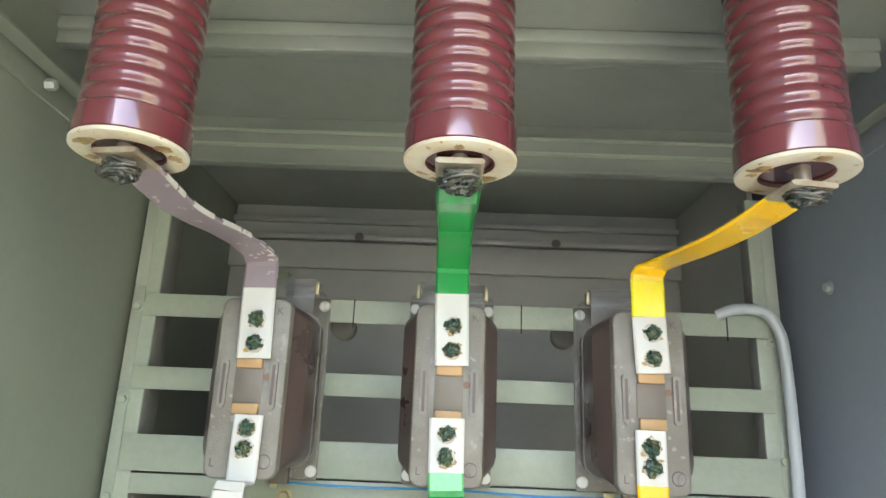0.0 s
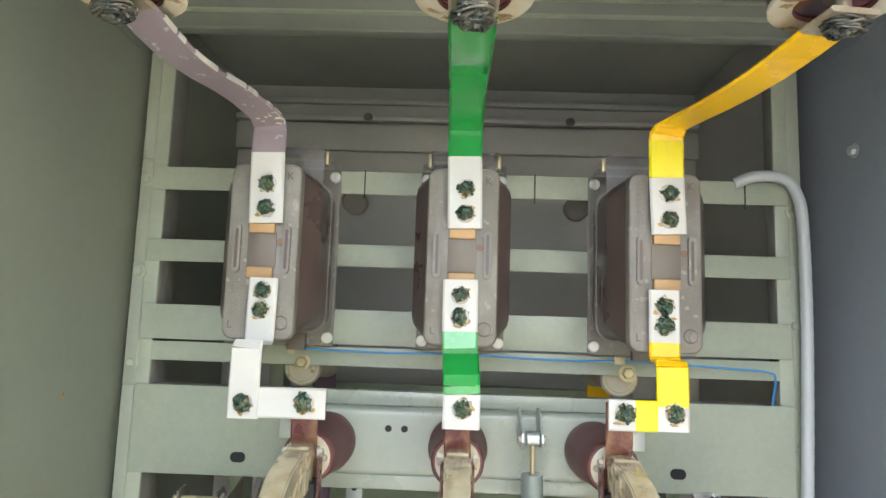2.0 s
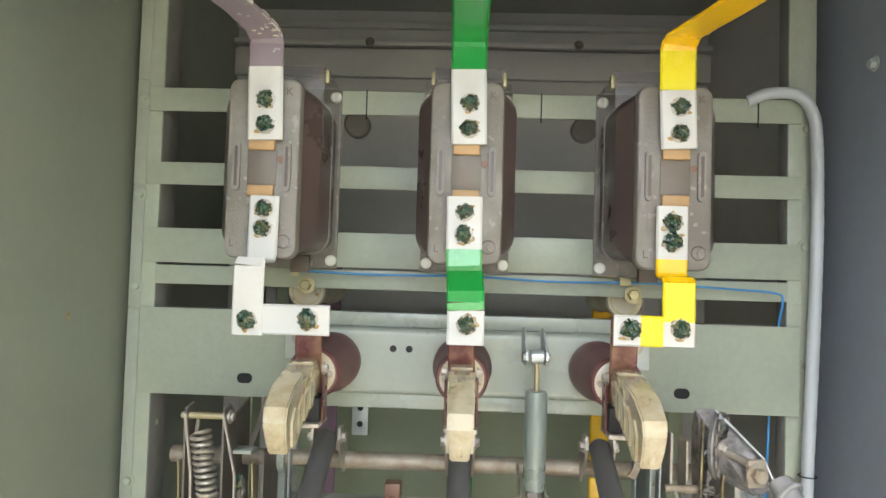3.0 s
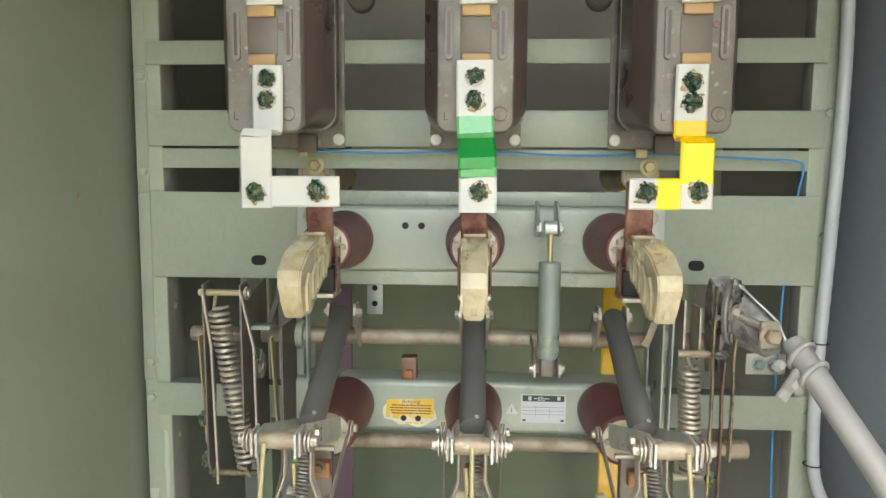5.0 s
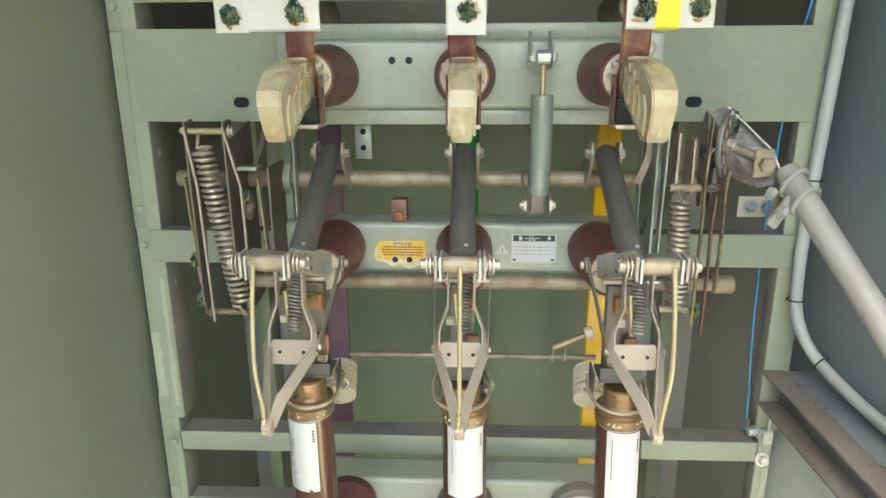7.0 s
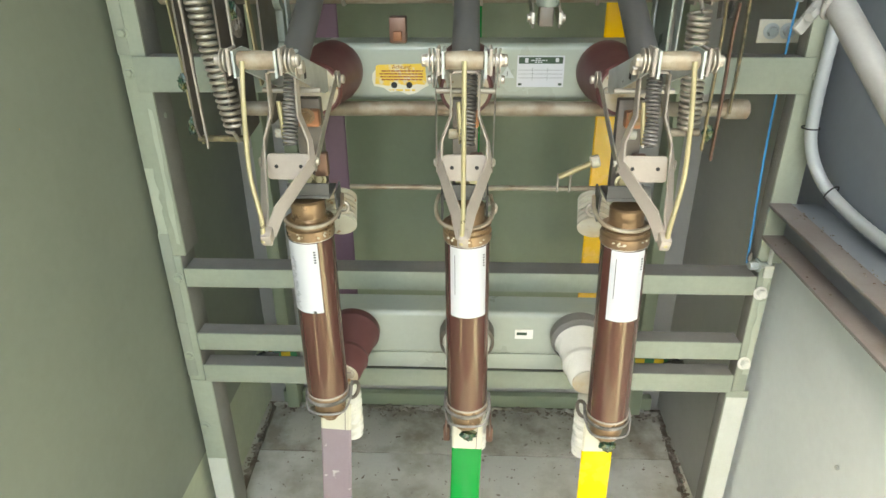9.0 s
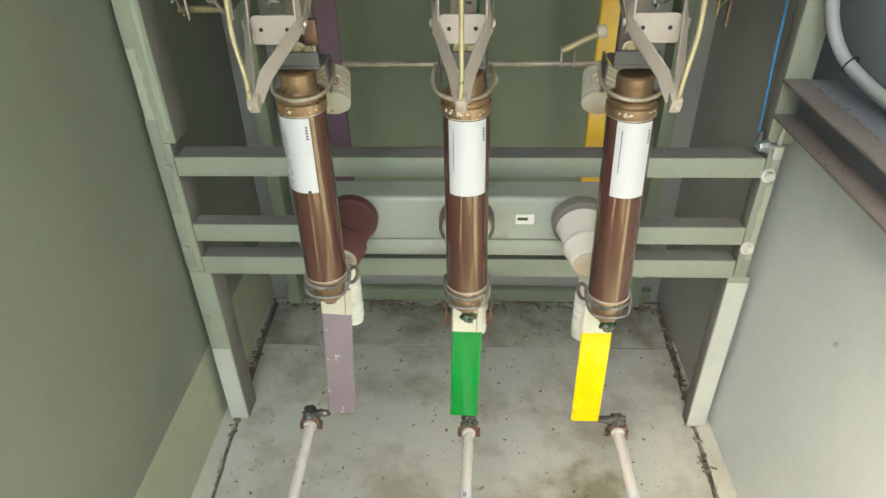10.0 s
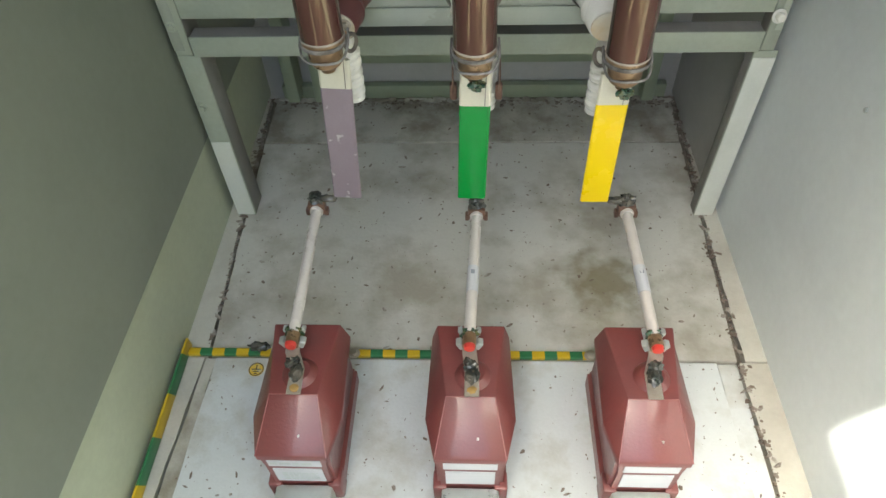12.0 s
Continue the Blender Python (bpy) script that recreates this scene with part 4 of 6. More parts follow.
# wiring and conduits ----------------------------------------------------------------------------
pts = smooth_path([(-0.285, 1.305, 1.535), (-0.15, 1.307, 1.532), (0.0, 1.305, 1.534), (0.15, 1.307, 1.529), (0.3, 1.306, 1.531), (0.45, 1.307, 1.525), (0.515, 1.308, 1.521), (0.529, 1.312, 1.508), (0.530, 1.33, 1.46), (0.526, 1.345, 1.35), (0.523, 1.35, 1.22), (0.522, 1.352, 1.10), (0.524, 1.35, 0.95), (0.530, 1.345, 0.80), (0.530, 1.34, 0.745)], 6)
w = solid("blue_wire", tube(pts, 0.0019, 8), M_WIRE, "thin blue control wire along the cross bar and frame", "wire")
part("lug", box(-0.297, -0.284, 1.303, 1.307, 1.526, 1.541, 0.001), M_PASSIVE, w)
part("lug", box(0.258, 0.276, 1.303, 1.307, 1.526, 1.540, 0.001), M_PASSIVE, w)

pts = smooth_path([(0.470, 1.318, 1.845), (0.500, 1.308, 1.856), (0.545, 1.302, 1.853), (0.568, 1.300, 1.825), (0.577, 1.300, 1.77), (0.578, 1.300, 1.6), (0.572, 1.300, 1.40), (0.565, 1.300, 1.20), (0.565, 1.300, 1.05), (0.571, 1.292, 0.985), (0.590, 1.268, 0.935), (0.606, 1.215, 0.910), (0.613, 1.12, 0.900), (0.613, 0.95, 0.905), (0.613, 0.6, 0.94), (0.613, 0.3, 0.95)], 14)
c = solid("conduit", tube(pts, 0.0096, 14, wave=0.0006), M_CONDUIT, "grey corrugated plastic conduit tied along the frame and wall", "conduit")
for z in (1.225, 1.018):
    part("tie", ring((0.5655, 1.300, z), (0.0, 0.0, 1), 0.0132, 0.0013), M_TIE, c, "black cable tie")
part("tie", ring((0.597, 1.247, 0.924), (0.4, -0.8, -0.4), 0.0132, 0.0013), M_TIE, c, "black cable tie")
part("tie", ring((0.613, 1.00, 0.903), (0, 1, 0), 0.0132, 0.0013), M_TIE, c, "black cable tie")


# load-break switch ---------------------------------------------------------------------------
switch = thing("load_break_switch", (0, F, 0.6), "three-pole load-break switch with painted beams and zinc linkages", "switch")


def beam(z0, z1, y, x0, x1, lip, mat=M_BEAM, depth=0.06):
    """A folded channel with rounded edges, open to the rear."""
    r, out = 0.010, []
    for cy, cz, a0 in ((y + r, z1 - r, 90), (y + r, z0 + r, 180)):
        for k in range(6):
            a = radians(a0 + 90 * k / 5)
            out.append((cy + r * math.cos(a), cz + r * math.sin(a)))
    out = [(y + depth, z1)] + out + [(y + depth, z0)]
    inner = [(min(py + 0.003, y + depth), pz - 0.003 if pz > (z0 + z1) / 2 else pz + 0.003) for py, pz in out][::-1]
    ol = out + inner
    return loft([[Vector((x0, py, pz)) for py, pz in ol], [Vector((x1, py, pz)) for py, pz in ol]])


ub = part("upper_beam", beam(1.340, 1.446, 1.256, -0.272, 0.276, 0), M_BEAM, switch)
bm = box(-0.272, 0.276, 1.285, 1.310, 1.446, 1.470, 0.003)
box(-0.272, 0.276, 1.268, 1.310, 1.316, 1.340, 0.003, bm)
part("beam_flange", bm, M_BEAM, ub)
for x in (-0.114, -0.088):
    part("hole", lathe((x, 1.2555, 1.414), (0, 1, 0), [(0, 0.0055), (0.001, 0.0055)], 20), M_HOLE, ub)
mb = part("middle_beam", beam(1.070, 1.158, 1.262, -0.300, 0.305, 0), M_BEAM, switch)
lb = part("lower_beam", beam(0.600, 0.692, 1.232, -0.300, 0.305, 0), M_BEAM, switch)
part("lower_beam_lip", box(-0.30, 0.305, 1.236, 1.30, 0.565, 0.600, 0.003), M_BEAM, lb)
for x in (-0.265, 0.270):
    part("side_bracket", box(x - 0.022, x + 0.022, 1.245, 1.249, 1.395, 1.452, 0.001), M_GALV, ub)
    part("bolt", hexbolt((x, 1.245, 1.43), (0, -1, 0), 0.008, 0.008), M_ZINC, ub)

# shafts
part("upper_shaft", rod((-0.478, 1.28, 1.227), (0.400, 1.28, 1.229), 0.0135, seg=24), M_SHAFT, switch, "tan weathered steel shaft")
part("lower_shaft", rod((-0.37, 1.25, 1.059), (0.436, 1.25, 1.061), 0.0115, seg=24), M_SHAFT, switch, "tan weathered steel shaft")
part("shaft_end", rod((0.400, 1.25, 1.061), (0.436, 1.25, 1.061), 0.0155, seg=24), M_SHAFT, switch)
part("earthing_rod", rod((-0.20, 1.262, 0.922), (0.225, 1.262, 0.922), 0.0044, seg=12), M_SHAFT, switch, "thin rusty rod")
for x in (-0.297, 0.297):
    part("collar", lathe((x - 0.012, 1.28, 1.228), (1, 0, 0), [(0, 0.02), (0.001, 0.0235), (0.023, 0.0235), (0.024, 0.02)], 28), M_BEAM, switch, "grey-green clamped collar")
    part("side_strip", strip([(x + (0.022 if x < 0 else -0.022), 1.26, 1.36), (x + (0.022 if x < 0 else -0.022), 1.26, 1.12)], (0, 1, 0), 0.02, 0.003), M_GALV, switch)
    part("arm", box(x - 0.012, x + 0.008, 1.283, 1.290, 1.12, 1.215, 0.003), M_BEAM, switch)
for x in (-0.405, 0.345):
    part("bearing_plate", side_plate([(1.20, 1.30), (1.30, 1.32), (1.31, 1.02), (1.24, 1.01), (1.20, 1.10)], x + 0.045 if x < 0 else x - 0.062, 0.003), M_OLD if x < 0 else M_DAMPER, switch, "weathered bearing plate")

# small plates
ap = part("angle_plate", box(-0.193, -0.165, 1.354, 1.357, 1.250, 1.311, 0.001), M_GALV, switch, "pale perforated tab")
for z in (1.297, 1.269):
    part("hole", lathe((-0.179, 1.3536, z), (0, 1, 0), [(0, 0.0052), (0.0004, 0.0052)], 16), M_HOLE, ap)
st = part("stop_bracket", box(-0.122, -0.096, 1.264, 1.29, 1.158, 1.196, 0.002), M_COPPER, switch, "brown stop bracket")
part("buffer", box(-0.116, -0.102, 1.258, 1.266, 1.162, 1.176, 0.002), M_COPPER_B, st)

# stickers
ys = 1.2612
lab = part("warning_label", plate([(-0.145, 1.124), (-0.140, 1.126), (-0.067, 1.128), (-0.066, 1.099), (-0.069, 1.095), (-0.082, 1.096), (-0.094, 1.093), (-0.108, 1.096), (-0.126, 1.093), (-0.147, 1.096), (-0.146, 1.108)], ys, 0.0006), M_LABEL_Y, switch, "torn yellow warning sticker in print")
lettering("print", "Achtung!", (-0.104, ys - 0.0002, 1.1225), 0.0085, M_INK_R, lab, depth=0.0002)
bm, rr = bmesh.new(), random.Random(2)
for z in (1.1165, 1.112, 1.1075, 1.103):
    bars_of_text(-0.142 + rr.uniform(0, 0.006), -0.071, ys - 0.0001, z, 0.0019, rr, bm, 0.2)
part("print_line", bm, M_INK_R, lab)
tail = part("torn_backing", plate([(-0.151, 1.112), (-0.146, 1.118), (-0.066, 1.110), (-0.062, 1.094), (-0.072, 1.089), (-0.080, 1.083), (-0.094, 1.079), (-0.110, 1.085), (-0.124, 1.083), (-0.134, 1.090), (-0.149, 1.093), (-0.152, 1.102)], ys + 0.0004, 0.0004), M_CREAM_P, lab, "torn white paper backing")
part("print_line", bars_of_text(-0.125, -0.084, ys + 0.0003, 1.0865, 0.003, rr, bmesh.new(), 0.5), M_LABEL_Y, tail)
for x in (-0.117, -0.093):
    part("hole", lathe((x, ys - 0.0006, 1.0945), (0, 1, 0), [(0, 0.005), (0.0004, 0.005)], 16), M_HOLE, lab)
lab = part("rating_label", box(0.076, 0.149, ys, ys + 0.0006, 1.092, 1.140), M_LABEL, switch, "white rating plate with a dark green header")
bm = box(0.0785, 0.1465, ys - 0.0003, ys, 1.128, 1.138)
box(0.0785, 0.084, ys - 0.0003, ys, 1.0945, 1.098, bm=bm)
box(0.141, 0.1465, ys - 0.0003, ys, 1.0945, 1.098, bm=bm)
for z in (1.106, 1.112, 1.118):
    box(0.0785, 0.1465, ys - 0.0003, ys, z, z + 0.0004, bm=bm)
for x in (0.10, 0.123):
    box(x, x + 0.0004, ys - 0.0003, ys, 1.102, 1.122, bm=bm)
part("header", bm, M_INK_G, lab)
bm = box(0.088, 0.093, ys - 0.0006, ys - 0.0003, 1.1295, 1.1365)
for z, a, b in ((1.1355, 0.104, 0.112), (1.133, 0.097, 0.122), (1.1303, 0.103, 0.115)):
    bars_of_text(a, b, ys - 0.0004, z, 0.0015, rr, bm)
box(0.135, 0.140, ys - 0.0006, ys - 0.0003, 1.1305, 1.1365, bm=bm)
part("header_print", bm, M_LABEL, lab)
tri = part("triangle_tag", plate([(0.050, 1.106), (0.072, 1.106), (0.061, 1.124)], ys, 0.0006), M_GALV, switch)
lettering("print", "1", (0.061, ys - 0.0002, 1.112), 0.011, M_INK, tri, depth=0.0002)
tg = part("small_tag", box(0.091, 0.124, 1.2308, 1.2318, 0.638, 0.658), M_PORCELAIN, switch, "small white enamel tag")
part("print_line", bars_of_text(0.094, 0.122, 1.2307, 0.649, 0.006, rr, bmesh.new()), M_INK_G, tg)

# damper
d = part("damper", lathe((0.110, 1.19, 1.366), (0, 0.02, -1), [(0, 0.006), (0.0005, 0.0155), (0.004, 0.0165), (0.143, 0.0165), (0.147, 0.0145), (0.147, 0.001)], 32), M_DAMPER, switch, "grey-green steel damper cylinder")
part("piston_rod", rod((0.110, 1.19, 1.365), (0.110, 1.19, 1.412), 0.004), M_PASSIVE, d)
part("eye", rod((0.100, 1.19, 1.417), (0.120, 1.19, 1.417), 0.0105, seg=20), M_GALV, d)
for x in (0.094, 0.124):
    part("clevis_plate", side_plate([(1.256, 1.40), (1.19, 1.404), (1.18, 1.412), (1.185, 1.424), (1.205, 1.432), (1.225, 1.455), (1.256, 1.455)], x - 0.0015, 0.003), M_GALV, d)
    part("pin_end", lathe((x + (0.002 if x > 0.11 else -0.002), 1.19, 1.416), (1 if x > 0.11 else -1, 0, 0), [(0, 0.006), (0.003, 0.006), (0.004, 0.004)], 16), M_ZINC, d)
for x in (0.090, 0.127):
    part("lower_clevis", side_plate([(1.265, 1.238), (1.20, 1.222), (1.180, 1.212), (1.178, 1.197), (1.187, 1.190), (1.21, 1.198), (1.265, 1.222)], x - 0.0015, 0.003), M_ZINC, d)
    part("washer", lathe((x + (0.002 if x > 0.11 else -0.002), 1.188, 1.204), (1 if x > 0.11 else -1, 0, 0), [(0, 0.009), (0.002, 0.009), (0.0021, 0.0055), (0.006, 0.005)], 18), M_ZINC, d)
part("lower_eye", box(0.098, 0.118, 1.178, 1.20, 1.193, 1.220, 0.003), M_OLD, d)


def insulator(x, z, y0, y1, mat=M_RESIN, face=True, r0=0.046, r1=0.037):
    L = y0 - y1
    p = part("insulator", lathe((x, y0, z), (0, -1, 0), [(0, r0 * 0.97), (0.004, r0), (0.03, r0), (0.045, r0 * 0.93), (L - 0.02, r1 * 1.02), (L - 0.004, r1), (L, r1 * 0.93)], 40), mat, switch)
    if face:
        part("end_face", lathe((x, y1 + 0.0005, z), (0, -1, 0), [(0, r1 * 0.86), (0.0015, r1 * 0.84), (0.002, 0.002)], 32), M_CREAM, p, "pale end face with screws")
        for s in (-1, 1):
            part("screw", hexbolt((x + s * 0.024, y1 - 0.001, z), (0, -1, 0), 0.005, 0.004, False), M_ZINC, p)
    return p


def arc_chute(x):
    """A hollow-looking funnel of yellowed plastic: wide at the jaw, bent forward, narrow at its mouth below."""
    side = [(1.095, 1.424), (1.030, 1.426), (0.965, 1.408), (0.934, 1.384), (0.930, 1.362), (0.938, 1.335), (0.950, 1.311),
            (0.984, 1.309), (1.012, 1.326), (1.045, 1.346), (1.095, 1.356)]

    def half(z):
        return 0.0112 + 0.0040 * min(max((z - 1.32) / 0.08, 0), 1)

    def flat(pts):
        """Lower and shorten an outline."""
        return [(y + 0.004 * (y < 1.0), 1.3235 + (z - 1.311) * 0.79) for y, z in pts]

    side = flat(side)
    ch_bm = loft([[Vector((x + k * half(z), y, z)) for y, z in side] for k in (-1, -0.86, 0.86, 1)])
    bmesh.ops.bevel(ch_bm, geom=[e for e in ch_bm.edges if e.is_manifold and e.calc_face_angle(0) > 0.9], offset=0.0022, segments=2, affect="EDGES")
    ch = part("arc_chute", ch_bm, M_AMBER, switch, "yellowed translucent plastic arc chute")
    inner = [(1.085, 1.418), (1.032, 1.419), (0.972, 1.402), (0.943, 1.380), (0.942, 1.360), (0.950, 1.335), (0.958, 1.318), (0.978, 1.317), (1.008, 1.334), (1.042, 1.354), (1.085, 1.364)]
    inner = flat(inner)
    core = loft([[Vector((x + k * 0.0052, y, z)) for y, z in inner] for k in (-1, 1)])
    part("core", core, M_AMBER, ch, "pale inner core seen through the plastic")
    # Brown block inside the chute gives the tan shading by the jaw
    part("jaw_shade", box(x - 0.009, x + 0.009, 1.03, 1.085, 1.372, 1.396, 0.002), M_COPPER, ch, "brown block for the shading near the jaw")
    for s in (-1, 1):
        for q in range(4):
            y0, z0 = 0.957 + q * 0.026, 1.320 + q * 0.0125
            ol = [(y0, z0), (y0 + 0.013, z0 + 0.004), (y0 + 0.016 + q * 0.004, z0 + 0.034), (y0 + 0.022 + q * 0.008, z0 + 0.052), (y0 + 0.008 + q * 0.006, z0 + 0.056), (y0 - 0.003, z0 + 0.036)]
            part("step", side_plate(flat(ol), x + s * (half(z0 + 0.03) + 0.0014) - 0.0016, 0.0032), M_AMBER, ch)
        for y, z in ((1.045, 1.405), (1.018, 1.396), (1.062, 1.392), (1.035, 1.388)):
            part("lug", box(x + s * 0.0135 - 0.0035, x + s * 0.0135 + 0.0035, y - 0.006, y + 0.006, z - 0.005, z + 0.005, 0.0012, turn=pose(0, 0, 0, 25, 0, 0)), M_AMBER, ch)
        part("bolt", hexbolt((x + s * 0.0205, 1.086, 1.405), (s, 0, 0), 0.0055, 0.006), M_ZINC, ch)
    part("mouth_groove", box(x - 0.0035, x + 0.0035, 0.9425, 0.948, 1.330, 1.356, 0.001, turn=pose(0, 0, 0, 22, 0, 0)), M_AMBER, ch)
    part("top_step", box(x - 0.0145, x + 0.0145, 1.05, 1.095, 1.412, 1.417, 0.002), M_AMBER, ch)


def terminal(x, xo):
    bm = strip([(x + xo, YJ + 0.008, 1.485), (x + xo, YJ + 0.008, 1.43), (x + xo * 0.5, YJ + 0.012, 1.418), (x, 1.098, 1.40), (x, 1.105, 1.37)], XW, 0.036, 0.005)
    tm = part("terminal", bm, M_TERM, switch, "tarnished copper terminal strap")
    for dx in (0.0205, -0.023):
        part("jaw_plate", side_plate([(1.085, 1.395), (1.108, 1.395), (1.108, 1.335), (1.085, 1.330)], x + dx, 0.0025), M_TERM, tm)
    # Solid black block, coloured for the shade inside the jaw
    part("jaw_block", box(x - 0.020, x + 0.020, 1.075, 1.118, 1.334, 1.366, 0.002), M_HOLE, tm, "black block standing in for the jaw's dark inside")
    part("jaw_lip", box(x - 0.022, x + 0.022, 1.066, 1.118, 1.328, 1.3335, 0.001), M_ZINC, tm)


def washers(x, y, z, s, r=0.0135, n=3, parent=None):
    for k in range(n):
        part("washer", lathe((x + s * k * 0.0042, y, z), (s, 0, 0), [(0, r * 0.55), (0.0003, r * 0.96), (0.0006, r), (0.0020, r), (0.0023, r * 0.55)], 22), M_ZINC, parent or switch)
    part("pin_end", lathe((x + s * n * 0.0042, y, z), (s, 0, 0), [(0, r * 0.5), (0.004, r * 0.5), (0.005, r * 0.4)], 14), M_ZINC, parent or switch)


def pole(x, lean):
    """One pole: chute, insulators, drive rod, pivot, fork and trip rod. lean: to which side the trip rod sits."""
    terminal(x, -0.002 if lean == 0 else 0.0)
    insulator(x, 1.392, 1.256, 1.118)
    arc_chute(x)
    # crank and drive rod
    for s in (-1, 1):
        c = part("crank", side_plate([(1.265, 1.212), (1.296, 1.214), (1.298, 1.24), (1.245, 1.292), (1.222, 1.292), (1.214, 1.275), (1.225, 1.255)], x + s * 0.021 - 0.002, 0.004), M_ZINC, switch)
        part("crank_bolt", hexbolt((x + s * 0.023, 1.232, 1.276), (s, 0, 0), 0.0075, 0.006), M_ZINC, c)
    dr = part("drive_rod", lathe((x, 1.236, 1.281), (0, -0.216, -0.113), [(0, 0.004), (0.003, 0.012), (0.01, 0.0165), (0.225, 0.0175), (0.238, 0.0165), (0.244, 0.004)], 28), M_RUBBER, switch, "dark grey sleeved insulating drive rod")
    part("rivet", lathe((x + 0.005, 1.022, 1.186), (0, -0.5, 0.9), [(0, 0.0032), (0.0016, 0.0026), (0.0018, 0.001)], 12), M_GALV, dr)
    # pivot bracket with pin
    xp = x
    x = xp - 0.0045 if lean < 0 else xp
    y, z = 0.903, 1.197
    for s in (-1, 1):
        b = part("pivot_bracket", side_plate([(y - 0.012, z + 0.011), (y + 0.02, z + 0.011), (1.10, 1.152), (1.14, 1.140), (1.14, 1.114), (1.10, 1.118), (y + 0.02, z - 0.015), (y - 0.012, z - 0.016)], x + s * 0.0215 - 0.0013, 0.0026), M_GALV, switch, "galvanised blade bracket")
        part("frame_loop", ring((x + s * 0.0265, y, z), (1, 0, 0), 0.017, 0.0018, 4, start=0.78), M_BEIGE, b)
        part("slot", box(x + s * 0.0230 - 0.0006, x + s * 0.0230 + 0.0006, 0.998, 1.006, 1.158, 1.174, 0.0004), M_HOLE, b)
        part("blade_bolt", hexbolt((x + s * 0.0228, 0.972, 1.177), (s, 0, 0), 0.0085, 0.006), M_ZINC, b)
        washers(x + s * 0.0265, y, z, s, 0.0122, parent=b)
        washers(x + s * 0.038, 1.100, 1.137, s, 0.011, 2, b)
    part("pin", rod((x - 0.041, y, z), (x + 0.041, y, z), 0.0065), M_ZINC, b)
    part("sleeve", lathe((x - 0.020, y, z), (1, 0, 0), [(0, 0.008), (0.001, 0.009), (0.018, 0.0098), (0.022, 0.0098), (0.039, 0.009), (0.040, 0.008)], 20), M_SHAFT, b, "tan pivot sleeve")
    # fork
    f = None
    for s in (-1, 1):
        pts = [(x + s * 0.0165, 0.985, 1.168), (x + s * 0.0165, 0.980, 1.120), (x + s * 0.0275, 0.976, 1.090), (x + s * 0.030, 0.968, 1.064), (x + s * 0.0085 + lean * 0.003, 0.896, 1.032), (x + s * 0.003 + lean * 0.004, 0.874, 1.012)]
        w = part("fork_link", strip(pts, [(0, 1, 0.35)] * 3 + [(s * 0.45, 0.7, -0.2), (s * 0.7, 0.5, -0.4), (s * 0.5, 0.6, -0.3)], 0.015, 0.0026), M_BEIGE, switch)
        f = f or w
        pts = [(x + s * 0.040, 1.108, 1.142), (x + s * 0.037, 1.04, 1.104), (x + s * 0.034, 0.985, 1.070), (x + s * 0.033, 0.966, 1.058)]
        part("outer_link", strip(pts, (0, 0.5, -0.9), 0.013, 0.002), M_ZINC, w)
        part("link_rivet", lathe((x + s * 0.034, 0.975, 1.064), (s, 0, 0), [(0, 0.005), (0.003, 0.004), (0.0035, 0.001)], 14), M_ZINC, w)
    part("fork_bridge", strip([(x - 0.0165, 0.985, 1.168), (x - 0.013, 0.986, 1.172), (x + 0.013, 0.986, 1.172), (x + 0.0165, 0.985, 1.168)], (0, 1, 0.35), 0.015, 0.0026), M_BEIGE, f)
    part("fork_tip", box(x - 0.006 + lean * 0.004, x + 0.006 + lean * 0.004, 0.864, 0.880, 1.003, 1.019, 0.002, turn=pose(0, 0, 0, 25, 0, 0)), M_BEIGE, f)
    lp = part("link_plate", loft([[Vector((x + px, 0.970 + 0.15 * (pz - 1.06), pz)) for px, pz in rounded(0.0262, 1.043, 1.074, 0.005)], [Vector((x + px, 0.973 + 0.15 * (pz - 1.06), pz)) for px, pz in rounded(0.0262, 1.043, 1.074, 0.005)]]), M_BEIGE, switch, "beige link plate")
    for s in (-1, 1):
        part("hole", lathe((x + s * 0.015, 0.9690, 1.059), (0, 1, 0), [(0, 0.0024), (0.0008, 0.0024)], 14), M_HOLE, lp)
    part("pivot_boss", rod((x - 0.02, 1.0, 1.092), (x - 0.008, 1.0, 1.092), 0.006), M_CREAM, lp)
    # trip rod
    xo = 0.013 * lean
    part("trip_rod", tube(smooth_path([(x + xo, 0.893, 1.198), (x + xo + 0.003 * lean, 0.885, 1.14), (x + xo + 0.003 * lean, 0.878, 1.08), (x + xo * 0.6, 0.870, 1.035), (x + xo * 0.45 - 0.002, 0.866, 1.006)], 8), 0.0027, 10), M_PASSIVE, switch, "yellow passivated trip rod")
    part("inner_spring", coil((x + 0.006, 1.005, 1.165), (x + 0.003, 0.975, 1.085), 0.0076, 0.0018, 19), M_LEVER, switch, "dark coil spring")
    part("stud", rod((x - 0.008, 0.985, 1.135), (x - 0.004, 0.98, 1.085), 0.0028), M_PASSIVE, switch)
    part("cross_pin", rod((x - 0.036, 1.02, 1.140), (x + 0.036, 1.02, 1.140), 0.0035), M_ZINC, switch)
    # middle insulator and lower contact
    x = xp
    insulator(x, 1.118, 1.262, 1.125)
    k = part("contact_post", box(x - 0.017, x + 0.017, 1.068, 1.085, 0.99, 1.118, 0.002), M_OLD, switch, "dark contact post")
    part("contact_bar", box(x - 0.010, x + 0.018, 1.052, 1.068, 1.084, 1.106, 0.003), M_COPPER_B, k, "orange copper contact")
    part("contact_bar", box(x + 0.006, x + 0.024, 1.052, 1.066, 1.016, 1.048, 0.002), M_COPPER, k)
    part("contact_bolt", hexbolt((x + 0.003, 1.05, 1.100), (0, -1, 0), 0.007, 0.005), M_BRASS, k)
